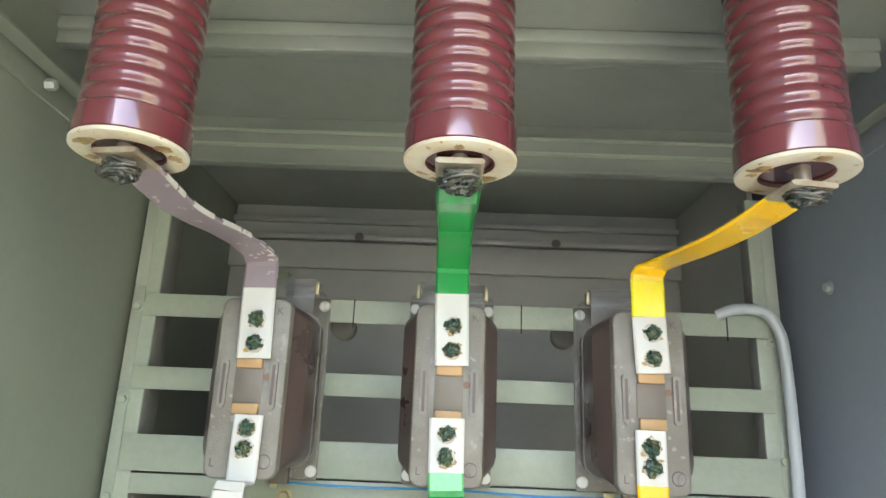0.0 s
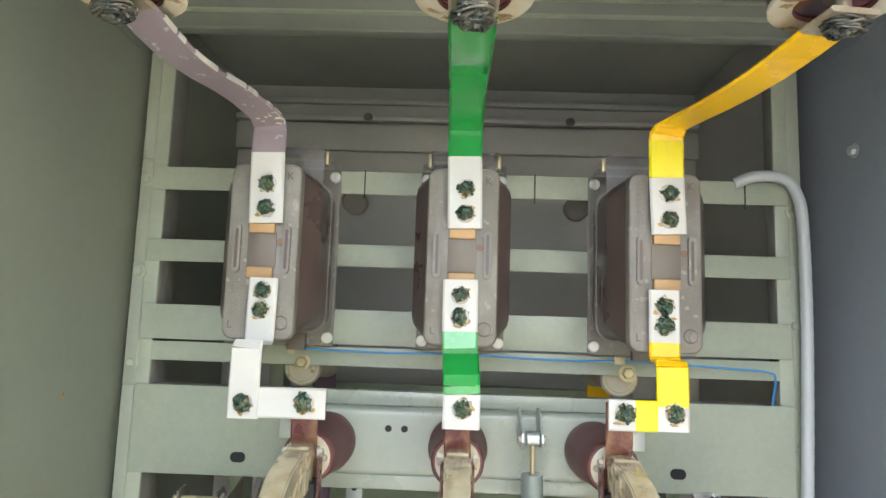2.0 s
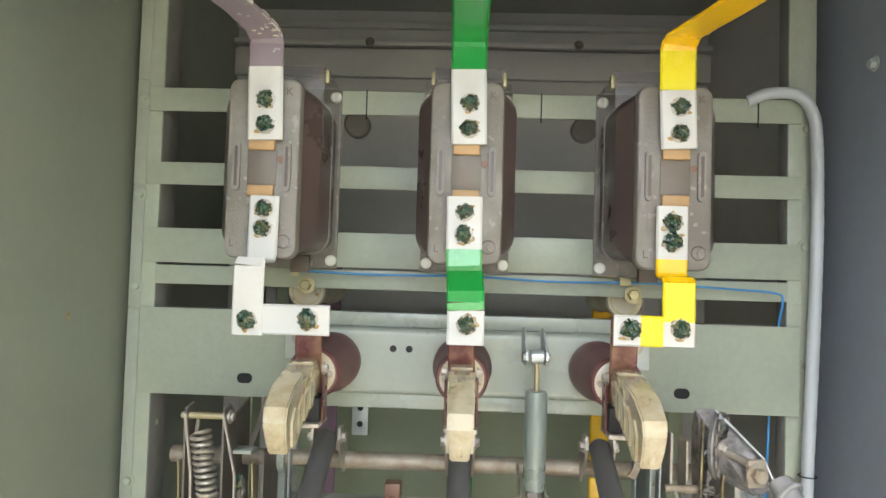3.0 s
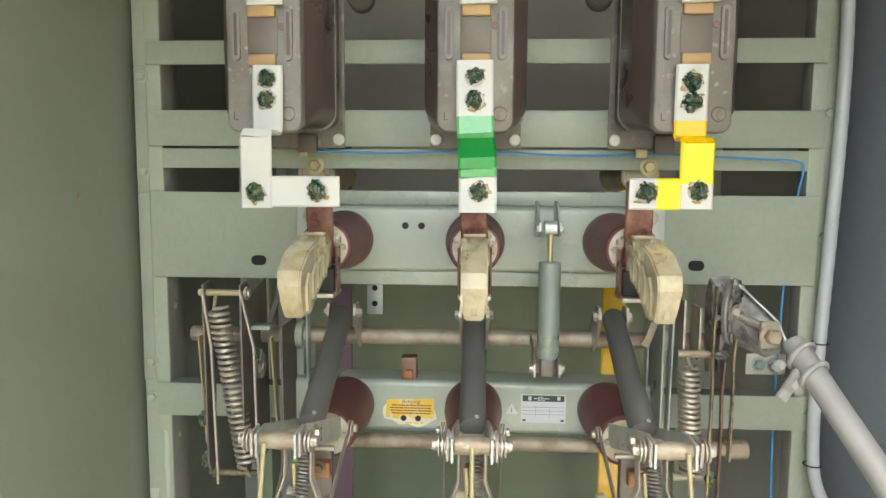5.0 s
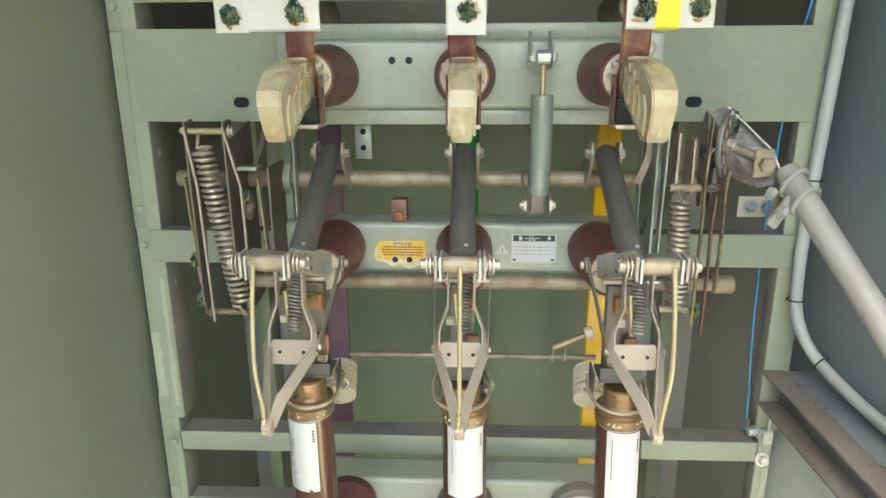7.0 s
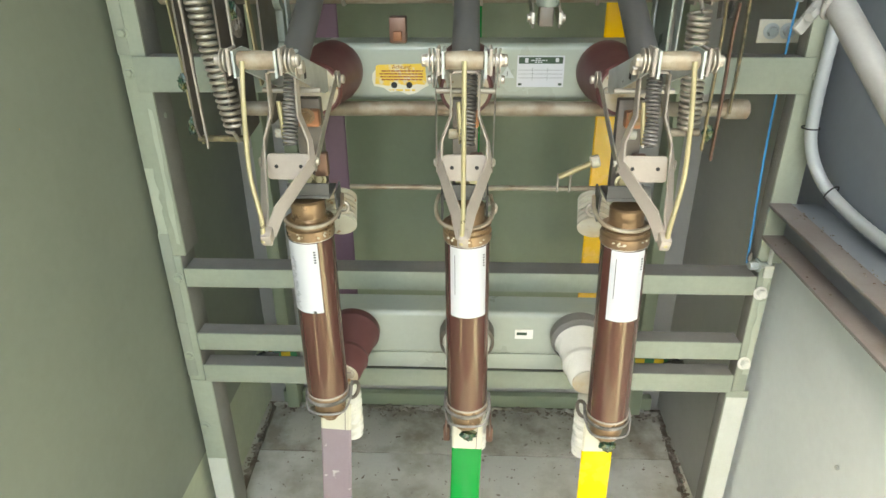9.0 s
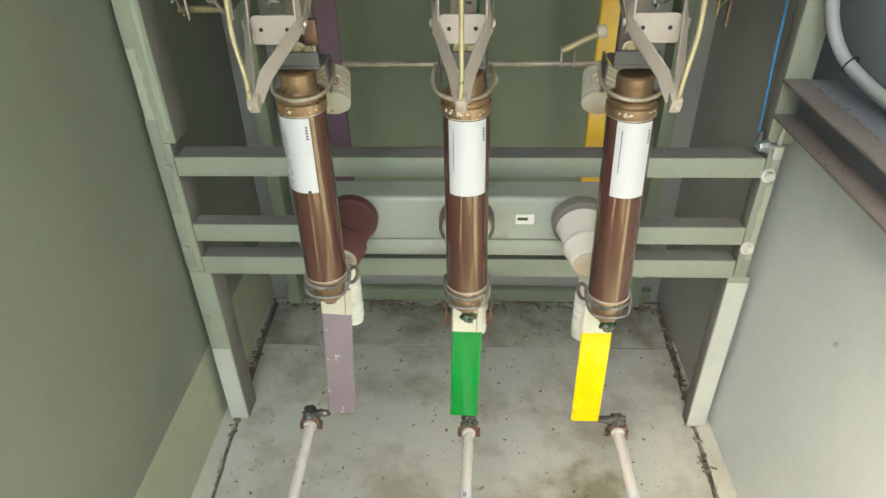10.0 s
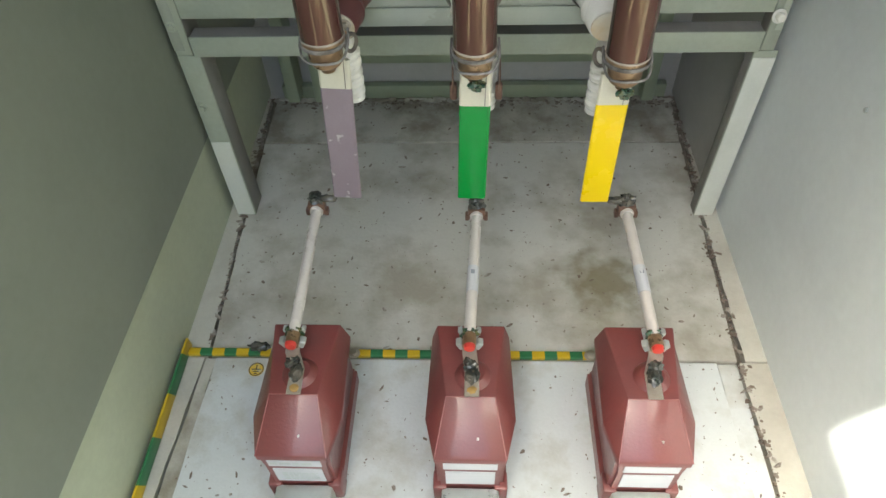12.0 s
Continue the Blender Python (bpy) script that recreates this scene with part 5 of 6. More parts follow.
    for dx in (-0.004, 0.010):
        part("contact_bolt", hexbolt((x + dx, 1.062, 1.008), (0, -1, 0.3), 0.006, 0.005), M_PASSIVE, k)
    bm = box(x - 0.028, x + 0.028, 1.030, 1.034, 0.997, 1.014, 0.001)
    box(x - 0.028, x + 0.028, 1.030, 1.080, 0.992, 0.997, 0.001, bm)
    side_plate([(1.05, 0.992), (1.085, 0.997), (1.085, 0.955), (1.06, 0.950)], x + 0.030, 0.0025, bm)
    side_plate([(1.05, 0.992), (1.085, 0.997), (1.085, 0.955), (1.06, 0.950)], x - 0.0325, 0.0025, bm)
    part("fuse_holder", bm, M_RUBBER, k, "dark upper fuse holder")
    part("clip_ring", tube(smooth_path([(x - 0.036, 1.075, 0.982), (x - 0.039, 1.045, 0.974), (x - 0.030, 1.014, 0.966), (x, 1.002, 0.962), (x + 0.030, 1.014, 0.966), (x + 0.039, 1.045, 0.974), (x + 0.036, 1.075, 0.982)], 6), 0.0028, 10), M_SHAFT, k, "bent wire fuse clip")
    sd = 1 if x <= 0.1 else -1
    part("eye_washer", ring((x + sd * 0.036, 1.075, 0.962), (0, 1, 0), 0.008, 0.003, 18), M_ZINC, k)


for x, lean in ((-0.211, -1), (-0.002, 0), (0.213, 1)):
    pole(x, lean)

# cream cups behind the upper fuse ends
prof = [(0, 0.010), (0.002, 0.017)]
for k in range(5):
    prof += [(0.004 + k * 0.010, 0.021), (0.007 + k * 0.010, 0.026), (0.010 + k * 0.010, 0.026), (0.012 + k * 0.010, 0.021)]
prof += [(0.056, 0.022), (0.058, 0.026), (0.062, 0.026), (0.063, 0.015)]
for s in (-1, 1):
    part("cup_insulator", lathe((s * 0.206, 1.215, 0.926), (-s * 0.10, -0.86, -0.50), prof, 36), M_CREAM, switch, "cream ribbed insulator")
part("earth_lever", rod((0.150, 1.235, 0.952), (0.200, 1.225, 0.980), 0.005), M_PASSIVE, switch)
part("earth_roller", rod((0.196, 1.222, 0.982), (0.210, 1.222, 0.985), 0.010), M_CREAM, switch)
part("earth_pin", rod((0.150, 1.245, 0.922), (0.150, 1.245, 0.955), 0.002), M_ZINC, switch)
part("earth_pin", rod((0.170, 1.245, 0.922), (0.170, 1.240, 0.964), 0.002), M_ZINC, switch)

# spring drive on the left side
sl = part("closing_spring", coil((-0.391, 1.175, 1.292), (-0.350, 1.175, 1.045), 0.0137, 0.0030, 27, hooks=0.018), M_SPRING, switch, "steel tension spring")
for x, t0 in ((-0.409, 1.328), (-0.352, 1.328)):
    pts = [(1.16, t0), (1.185, t0 + 0.004), (1.20, t0 - 0.01), (1.22, 1.26), (1.20, 1.19), (1.19, 1.035), (1.175, 1.03), (1.165, 1.05), (1.16, 1.25)]
    part("spring_plate", side_plate(pts, x, 0.003), M_OLD if x < -0.38 else M_OLD, sl, "thin dark side plate")
    part("spring_plate_edge", strip([(x + 0.0015, 1.158, 1.322), (x + 0.0015 + (0.012 if x < -0.38 else 0.02), 1.158, 1.235), (x + 0.0015 + (0.016 if x < -0.38 else 0.022), 1.162, 1.02)], (0, 1, 0), 0.006, 0.003), M_BEIGE, sl)
part("spring_pin", rod((-0.418, 1.172, 1.315), (-0.345, 1.172, 1.315), 0.005), M_PASSIVE, sl)
part("spring_pin", rod((-0.412, 1.180, 1.030), (-0.335, 1.180, 1.030), 0.005), M_LINK, sl)
part("pin_head", lathe((-0.346, 1.172, 1.315), (1, 0, 0), [(0, 0.010), (0.003, 0.010), (0.0035, 0.006), (0.007, 0.006)], 18), M_ZINC, sl)
for x, z0, z1 in ((-0.424, 1.245, 1.075), (-0.414, 1.175, 1.02), (-0.420, 1.175, 1.04), (-0.312, 1.245, 1.11)):
    part("link_bar", strip([(x, 1.185, z0), (x + 0.006, 1.190, z1)], (0, 1, 0), 0.014, 0.003), M_PASSIVE, sl, "yellowed brass link bar")
for p in ((-0.419, 1.178, 1.115), (-0.417, 1.178, 1.048), (-0.335, 1.185, 1.215)):
    part("grease", blob(p, (0.007, 0.006, 0.012), int(p[2] * 1000), 0.5, 3), M_GREASE, sl)
part("guide_plate", side_plate([(1.19, 1.26), (1.27, 1.26), (1.27, 1.05), (1.19, 1.05)], -0.300, 0.003), M_OLD, sl)
part("latch_bracket", box(-0.352, -0.320, 1.20, 1.23, 1.252, 1.258, 0.001), M_BEAM, sl)
part("latch_lever", strip([(-0.33, 1.30, 1.32), (-0.33, 1.27, 1.285), (-0.333, 1.23, 1.25)], (1, 0, 0), 0.009, 0.004), M_OLD, sl)
part("latch_block", blob((-0.335, 1.20, 1.20), (0.009, 0.01, 0.022), 7, 0.3, 3), M_OLD, sl)

# spring drive on the right side
sr = part("opening_spring", coil((0.316, 1.18, 1.214), (0.326, 1.18, 1.052), 0.0140, 0.0029, 20, hooks=0.014), M_SPRING, switch, "steel tension spring")
for x, z0, z1 in ((0.349, 1.335, 1.20), (0.362, 1.335, 1.20)):
    part("sheave_plate", side_plate([(1.19, z0), (1.205, z0 + 0.006), (1.216, z0 - 0.02), (1.216, 1.27), (1.205, z1), (1.19, z1 + 0.004), (1.184, 1.27)], x, 0.003), M_LEVER, sr, "greasy dark lever plate")
for x, z0, z1 in ((0.3505, 1.335, 1.02), (0.366, 1.225, 1.005), (0.3805, 1.26, 1.075)):
    pts = [(x - 0.001, 1.172, z0), (x - 0.003, 1.172, (z0 + z1) / 2 + 0.06), (x - 0.001, 1.174, (z0 + z1) / 2), (x - 0.002, 1.174, z1)]
    part("link_bar", strip(smooth_path(pts, 5), (0.25, 1, 0), 0.020, 0.0035), M_LINK if x != 0.366 else M_COPPER, sr, "greasy worn brass-coloured link bar")
part("fork_plate", side_plate([(1.19, 1.31), (1.23, 1.31), (1.23, 1.22), (1.19, 1.22)], 0.310, 0.003), M_ZINC, sr)
part("fork_plate", side_plate([(1.19, 1.30), (1.23, 1.30), (1.23, 1.22), (1.19, 1.22)], 0.333, 0.003), M_ZINC, sr)
part("spring_pin", rod((0.300, 1.185, 1.232), (0.372, 1.185, 1.232), 0.006), M_SHAFT, sr)
part("spring_pin", rod((0.300, 1.185, 1.042), (0.345, 1.185, 1.042), 0.006), M_SHAFT, sr)
part("latch_lever", strip(smooth_path([(0.272, 1.23, 1.33), (0.280, 1.23, 1.285), (0.270, 1.23, 1.245), (0.262, 1.23, 1.232)], 5), (1, 0, 0), 0.012, 0.004), M_SHAFT, sr)
part("side_rail", strip([(0.298, 1.205, 1.34), (0.295, 1.205, 1.08)], (0, 1, 0), 0.02, 0.003), M_GALV, sr)
part("rubber_stop", rod((0.250, 1.21, 1.165), (0.250, 1.195, 1.162), 0.008), M_CREAM, sr)
part("grease", blob((0.357, 1.168, 1.235), (0.012, 0.006, 0.006), 91, 0.6, 3), M_GREASE_K, sr)
part("grease", blob((0.352, 1.170, 1.045), (0.007, 0.006, 0.012), 93, 0.6, 3), M_GREASE, sr)

# operating lever and pipe -------------------------------------------------------------------------
LV = Vector((-0.022, 0.0, 0.014))
lv = thing("operating_lever", (0.40, 1.20, 1.23), "greasy steel lever bracket with a rusty hexagon bolt beside the switch", "lever")
part("bracket", loft([[Vector((x, y, z)) for x, y, z in ((0.372, 1.20, 1.330), (0.396, 1.195, 1.334), (0.455, 1.15, 1.268), (0.452, 1.14, 1.232), (0.430, 1.14, 1.226), (0.376, 1.20, 1.245))], [Vector((x, y + 0.005, z)) for x, y, z in ((0.372, 1.20, 1.330), (0.396, 1.195, 1.334), (0.455, 1.15, 1.268), (0.452, 1.14, 1.232), (0.430, 1.14, 1.226), (0.376, 1.20, 1.245))]]), M_LEVER, lv)
part("bracket_edge", strip([(0.396, 1.186, 1.334), (0.448, 1.146, 1.276), (0.458, 1.125, 1.235), (0.466, 1.11, 1.222)], (0, 1, 0.3), 0.016, 0.003), M_GALV, lv)
disc = part("hub", lathe((0.400, 1.196, 1.281), (0.816, -0.578, 0), [(0, 0.035), (0.001, 0.048), (0.006, 0.0495), (0.008, 0.048), (0.0085, 0.036), (0.010, 0.035), (0.0102, 0.002)], 40), M_LEVER, lv, "greasy round cam disc")
for k in range(14):
    a = radians(k * 360 / 14)
    u, v = Vector((0.578, 0.816, 0)) * math.cos(a) * 0.042, Vector((0, 0, 1)) * math.sin(a) * 0.042
    part("tooth", box(-0.002, 0.002, -0.004, 0.004, -0.006, 0.006, 0.001, turn=Matrix.Translation(Vector((0.4080, 1.1905, 1.281)) + u + v)), M_OLD, disc)
part("grease", blob((0.400, 1.176, 1.312), (0.010, 0.008, 0.018), 95, 0.4, 3), M_GREASE_K, lv)
part("grease", blob((0.384, 1.185, 1.262), (0.014, 0.008, 0.014), 96, 0.4, 3), M_GREASE_K, lv)
part("stud", rod((0.395, 1.175, 1.283), (0.430, 1.135, 1.268), 0.006), M_ZINC, lv)
part("stud_nut", hexbolt((0.398, 1.172, 1.283), (0.66, -0.7, -0.2), 0.009, 0.008), M_ZINC, lv)
part("pad", box(0.408, 0.436, 1.108, 1.116, 1.246, 1.284, 0.003, turn=pose(0, 0, 0, 0, 0, 12)), M_SHAFT, lv, "rusty pad")
part("hex_bolt", hexbolt((0.422, 1.108, 1.264), (0.15, -1, 0), 0.0108, 0.010), M_SHAFT, lv, "rusty hexagon bolt")
for ob in lv.children:
    ob.location = LV
PIPE_A, PIPE_B = Vector((0.430, 1.110, 1.270)), Vector((0.579, 0.701, 0.874))
pw = (PIPE_B - PIPE_A).normalized()
pp = thing("operating_pipe", (0.579, 0.701, 0.874), "grey painted steel operating pipe slanting to the side wall", "pipe")
part("pipe", lathe(PIPE_A, pw, [(0, 0.001), (0, 0.0150), (0.002, 0.0160), (0.012, 0.0160), (0.013, 0.0166), ((PIPE_B - PIPE_A).length, 0.0166)], 32), M_PIPE, pp)
for k in (0.022, 0.052):
    part("u_bolt", ring(PIPE_A + pw * k, pw + Vector((0.15, 0, 0.25)), 0.0202, 0.0036, 28), M_CLAMP, pp, "grey painted U-bolt")
    part("nut", hexbolt(PIPE_A + pw * k + Vector((-0.026, -0.002, -0.010)), (-0.6, -0.5, -0.4), 0.0075, 0.012, False), M_CLAMP, pp)
part("saddle", box(0.408, 0.424, 1.075, 1.083, 1.196, 1.242, 0.003, turn=pose(0, 0, 0, 0, 35, 10)), M_CLAMP, pp)
wb = thing("wall_bracket", (0.53, 1.43, 1.15), "small pale bracket with two bolts behind the frame", "bracket")
part("plate", box(0.503, 0.575, 1.430, 1.434, 1.133, 1.172, 0.001), M_CREAM_P, wb)
for x in (0.525, 0.553):
    part("bolt", hexbolt((x, 1.43, 1.153), (0, -1, 0), 0.009, 0.008), M_GALV, wb)


# fuses ------------------------------------------------------------------------------------------------
def fuse(x, y, zb, zt, tilt, label_x):
    """A tubular fuse; tilt: how far its top stands off its foot, in x."""
    a, b = Vector((x, y, zb)), Vector((x + tilt, y, zt))
    w = (b - a).normalized()
    L = (b - a).length
    r = 0.0315
    t = thing("fuse", a, "glossy brown tubular fuse with brass caps and white label", "fuse", "high-voltage fuses")
    part("tube", lathe(a, w, [(0.045, r - 0.001), (0.046, r), (L - 0.023, r), (L - 0.022, r - 0.001)], 48), M_FUSE, t)
    part("lower_cap", lathe(a, w, [(0.0, 0.014), (0.0, 0.0195), (0.003, 0.0225), (0.010, 0.0230), (0.012, 0.0255), (0.030, 0.0262), (0.032, 0.0310), (0.043, 0.0322), (0.0455, 0.0322)], 44), M_BRASS, t, "brass lower cap")
    part("end_band", lathe(a, w, [(0.0452, 0.0315), (0.0456, 0.0324), (0.0480, 0.0324), (0.0486, 0.0315)], 44, caps=False), M_BEIGE, t, "pinkish band")
    c = part("upper_cap", lathe(a + w * L, w, [(-0.024, 0.0325), (-0.022, 0.0335), (-0.010, 0.0335), (-0.008, 0.031), (-0.004, 0.030), (0.000, 0.0332), (0.002, 0.026), (0.005, 0.0235), (0.026, 0.0235), (0.0285, 0.021), (0.029, 0.001)], 44), M_BRASS, t, "brass upper cap")
    part("band", lathe(a + w * (L - 0.0250), w, [(0, r + 0.0004), (0.0025, r + 0.0006)], 44, caps=False), M_PORCELAIN, c)
    rw = random.Random(int(x * 1000) + 77)
    bm = bmesh.new()
    for k in range(9):
        q, hgt = radians(rw.uniform(-50, 50)), L - rw.uniform(0.012, 0.019)
        blob(a + w * hgt + Vector((math.sin(q) * 0.0335, -math.cos(q) * 0.0335, 0)), (rw.uniform(0.0010, 0.0028), 0.0008, rw.uniform(0.0008, 0.0020)), k, 0.7, 2, bm)
    tagged(part("worn_print", bm, M_CREAM, c), "flecks of worn white print", kind="stuff")
    # label wrapped on the front
    bm = bmesh.new()
    a0, a1 = label_x
    rows = []
    for z in (L - 0.0265, L - 0.136):
        rows.append([bm.verts.new(a + w * z + Vector((math.sin(q) * (r + 0.0004), -math.cos(q) * (r + 0.0004), 0))) for q in [radians(a0 + (a1 - a0) * k / 14) for k in range(15)]])
    for k in range(14):
        bm.faces.new((rows[1][k], rows[1][k + 1], rows[0][k + 1], rows[0][k]))
    lb = part("label", bm, M_LABEL, t, "white paper label with fine print")
    rr = random.Random(int(x * 1000) + 500)
    bm = bmesh.new()

    def ink(q, z, dq, dz):
        vs = [bm.verts.new(a + w * zz + Vector((math.sin(radians(qq)) * (r + 0.0008), -math.cos(radians(qq)) * (r + 0.0008), 0))) for qq, zz in ((q, z), (q + dq, z), (q + dq, z + dz), (q, z + dz))]
        bm.faces.new(vs)

    ink(a0 + 14, L - 0.10, 1.6, 0.062)
    for k in range(5):
        ink(a1 - 12, L - 0.040 - k * 0.004, 6, 0.0022)
    if label_x[0] < -60:
        for k in range(26):
            ink(rr.uniform(a0 + 18, a0 + 30), L - 0.05 - k * 0.0032, rr.uniform(4, 16), 0.0009)
        ink(a1 - 26, L - 0.137, 8, 0.005)
    tagged(part("print", bm, M_INK, lb), kind="stuff")
    # spring clip round the foot
    cl = part("foot_clip", lathe(a, w, [(0.0345, 0.0328), (0.0352, 0.0342), (0.0405, 0.0342), (0.0412, 0.0328)], 40, caps=False), M_LEVER, t, "dull steel spring clip")
    part("wire_clip", tube(smooth_path([a + Vector((-0.0345, 0.02, 0.046)), a + Vector((-0.0345, -0.006, 0.030)), a + Vector((-0.022, -0.026, 0.018)), a + Vector((0.022, -0.026, 0.018)), a + Vector((0.0345, -0.006, 0.030)), a + Vector((0.0345, 0.02, 0.046))], 6), 0.0020, 8), M_LEVER, cl)
    part("striker", lathe(a + Vector((0, 0, -0.014)), (0, 0, 1), [(0, 0.004), (0.003, 0.011), (0.014, 0.014), (0.0145, 0.003)], 20), M_BRASS, t)
    if x > -0.1:
        part("grease", blob(a + Vector((0.002, -0.012, -0.014)), (0.012, 0.009, 0.009), 31, 0.5, 3), M_GREASE, t)


fuse(-0.2145, 1.04, 0.622, 0.961, -0.001, (-72, 26))
fuse(0.005, 1.04, 0.604, 0.957, -0.003, (-46, 54))
fuse(0.2270, 1.04, 0.588, 0.955, -0.010, (-42, 48))


# lower insulators and dropper plates ---------------------------------------------------------------------
def cone_insulator(x, z, mat, word, white=False):
    t = thing("lower_insulator", (x, 1.232, z), f"{word} cone insulator on the lower beam", "insulator", "lower insulators")
    part("cone", lathe((x, 1.232, z), (0, -1, -0.12), [(0, 0.046), (0.004, 0.048), (0.018, 0.048), (0.024, 0.044), (0.07, 0.034), (0.074, 0.0315), (0.078, 0.0365), (0.086, 0.037), (0.092, 0.034), (0.120, 0.029), (0.124, 0.026)], 40), mat, t)
    if word == "dark-based white":
        part("base_collar", lathe((x, 1.231, z), (0, -1, -0.12), [(0.0, 0.0485), (0.004, 0.0500), (0.030, 0.0490), (0.034, 0.044)], 40, caps=False), M_OLD, t, "dark base collar")
    elif white:
        part("rim", lathe((x, 1.232, z), (0, -1, -0.12), [(0.0, 0.0485), (0.004, 0.0505), (0.022, 0.0500), (0.025, 0.0475), (0.032, 0.0450)], 40, caps=False), M_DUST_SHADE, t, "grey metal base rim")
    part("end_face", lathe((x, 1.108, z - 0.0150), (0, -1, -0.12), [(0, 0.0255), (0.002, 0.025), (0.0022, 0.002)], 28), M_CREAM, t)
    part("bolt", hexbolt((x + 0.012, 1.104, z - 0.008), (0, -1, 0), 0.006, 0.005), M_ZINC, t)


cone_insulator(-0.205, 0.655, M_RESIN, "red-brown")
cone_insulator(0.003, 0.652, M_PORCELAIN, "dark-based white", True)
cone_insulator(0.205, 0.652, M_PORCELAIN, "white", True)


def dropper(x0, x1, zt, zw, zb, mat, word, seed):
    """A painted plate that hangs from the fuse foot down to the tube; cream at the top."""
    t = thing("dropper_plate", (x1, 1.078, zb), f"{word} painted flat busbar hanging below the fuse", "busbar", "dropper plates")
    xw = x0 + (x1 - x0) * (zt - zw) / (zt - zb)
    yb = 1.078
    part("cream_top", strip([(x0, yb, zt), (xw, yb, zw)], XW, 0.0515, 0.006), M_CREAM_P, t)
    part("painted_bar", strip([(xw, yb, zw), (x1, yb, zb)], XW, 0.0515, 0.006), mat, t)
    prof = [(0, 0.010), (0.0, 0.017)]
    for k in range(5):
        prof += [(0.030 + k * 0.018, 0.018), (0.034 + k * 0.018, 0.0205), (0.041 + k * 0.018, 0.0205), (0.045 + k * 0.018, 0.018)]
    prof += [(0.125, 0.019), (0.127, 0.014)]
    part("post", lathe((x0 + 0.014 * (1 if x0 < 0.1 else -1), 1.125, zt + 0.02), (0, 0, -1), prof, 32), M_PORCELAIN, t, "white ribbed post insulator")
    if word == "glossy green":
        for dx in (-0.038, 0.036):
            part("clip_side", side_plate([(1.06, zt - 0.004), (1.085, zt + 0.012), (1.11, zt + 0.012), (1.11, zt - 0.05), (1.09, zt - 0.055)], x0 + dx, 0.002), M_COPPER, t)
        for s in (-1, 1):
            part("clip_foot", box(x0 + s * 0.037 - 0.006, x0 + s * 0.037 + 0.006, 1.092, 1.104, zt - 0.07, zt - 0.04, 0.003), M_COPPER, t)
    else:
        sd = 1 if x0 < 0 else -1
        part("end_clamp", ring((x0 + sd * 0.030, 1.088, zt + 0.022), (sd * 0.9, -0.5, 0.1), 0.013, 0.0032, 24), M_OLD, t, "round dark clamp")
    part("joint_line", strip([(x0 + 0.016, yb - 0.0034, zt), (xw + 0.016, yb - 0.0034, zw)], XW, 0.0012, 0.0006), M_OLD, t)


dropper(-0.2145, -0.2335, 0.605, 0.552, 0.307, M_PURPLE, "purple-grey", 1)
dropper(0.007, 0.0, 0.585, 0.516, 0.305, M_GREEN, "glossy green", 2)
dropper(0.2265, 0.2295, 0.575, 0.517, 0.296, M_YELLOW_L, "lemon yellow", 3)


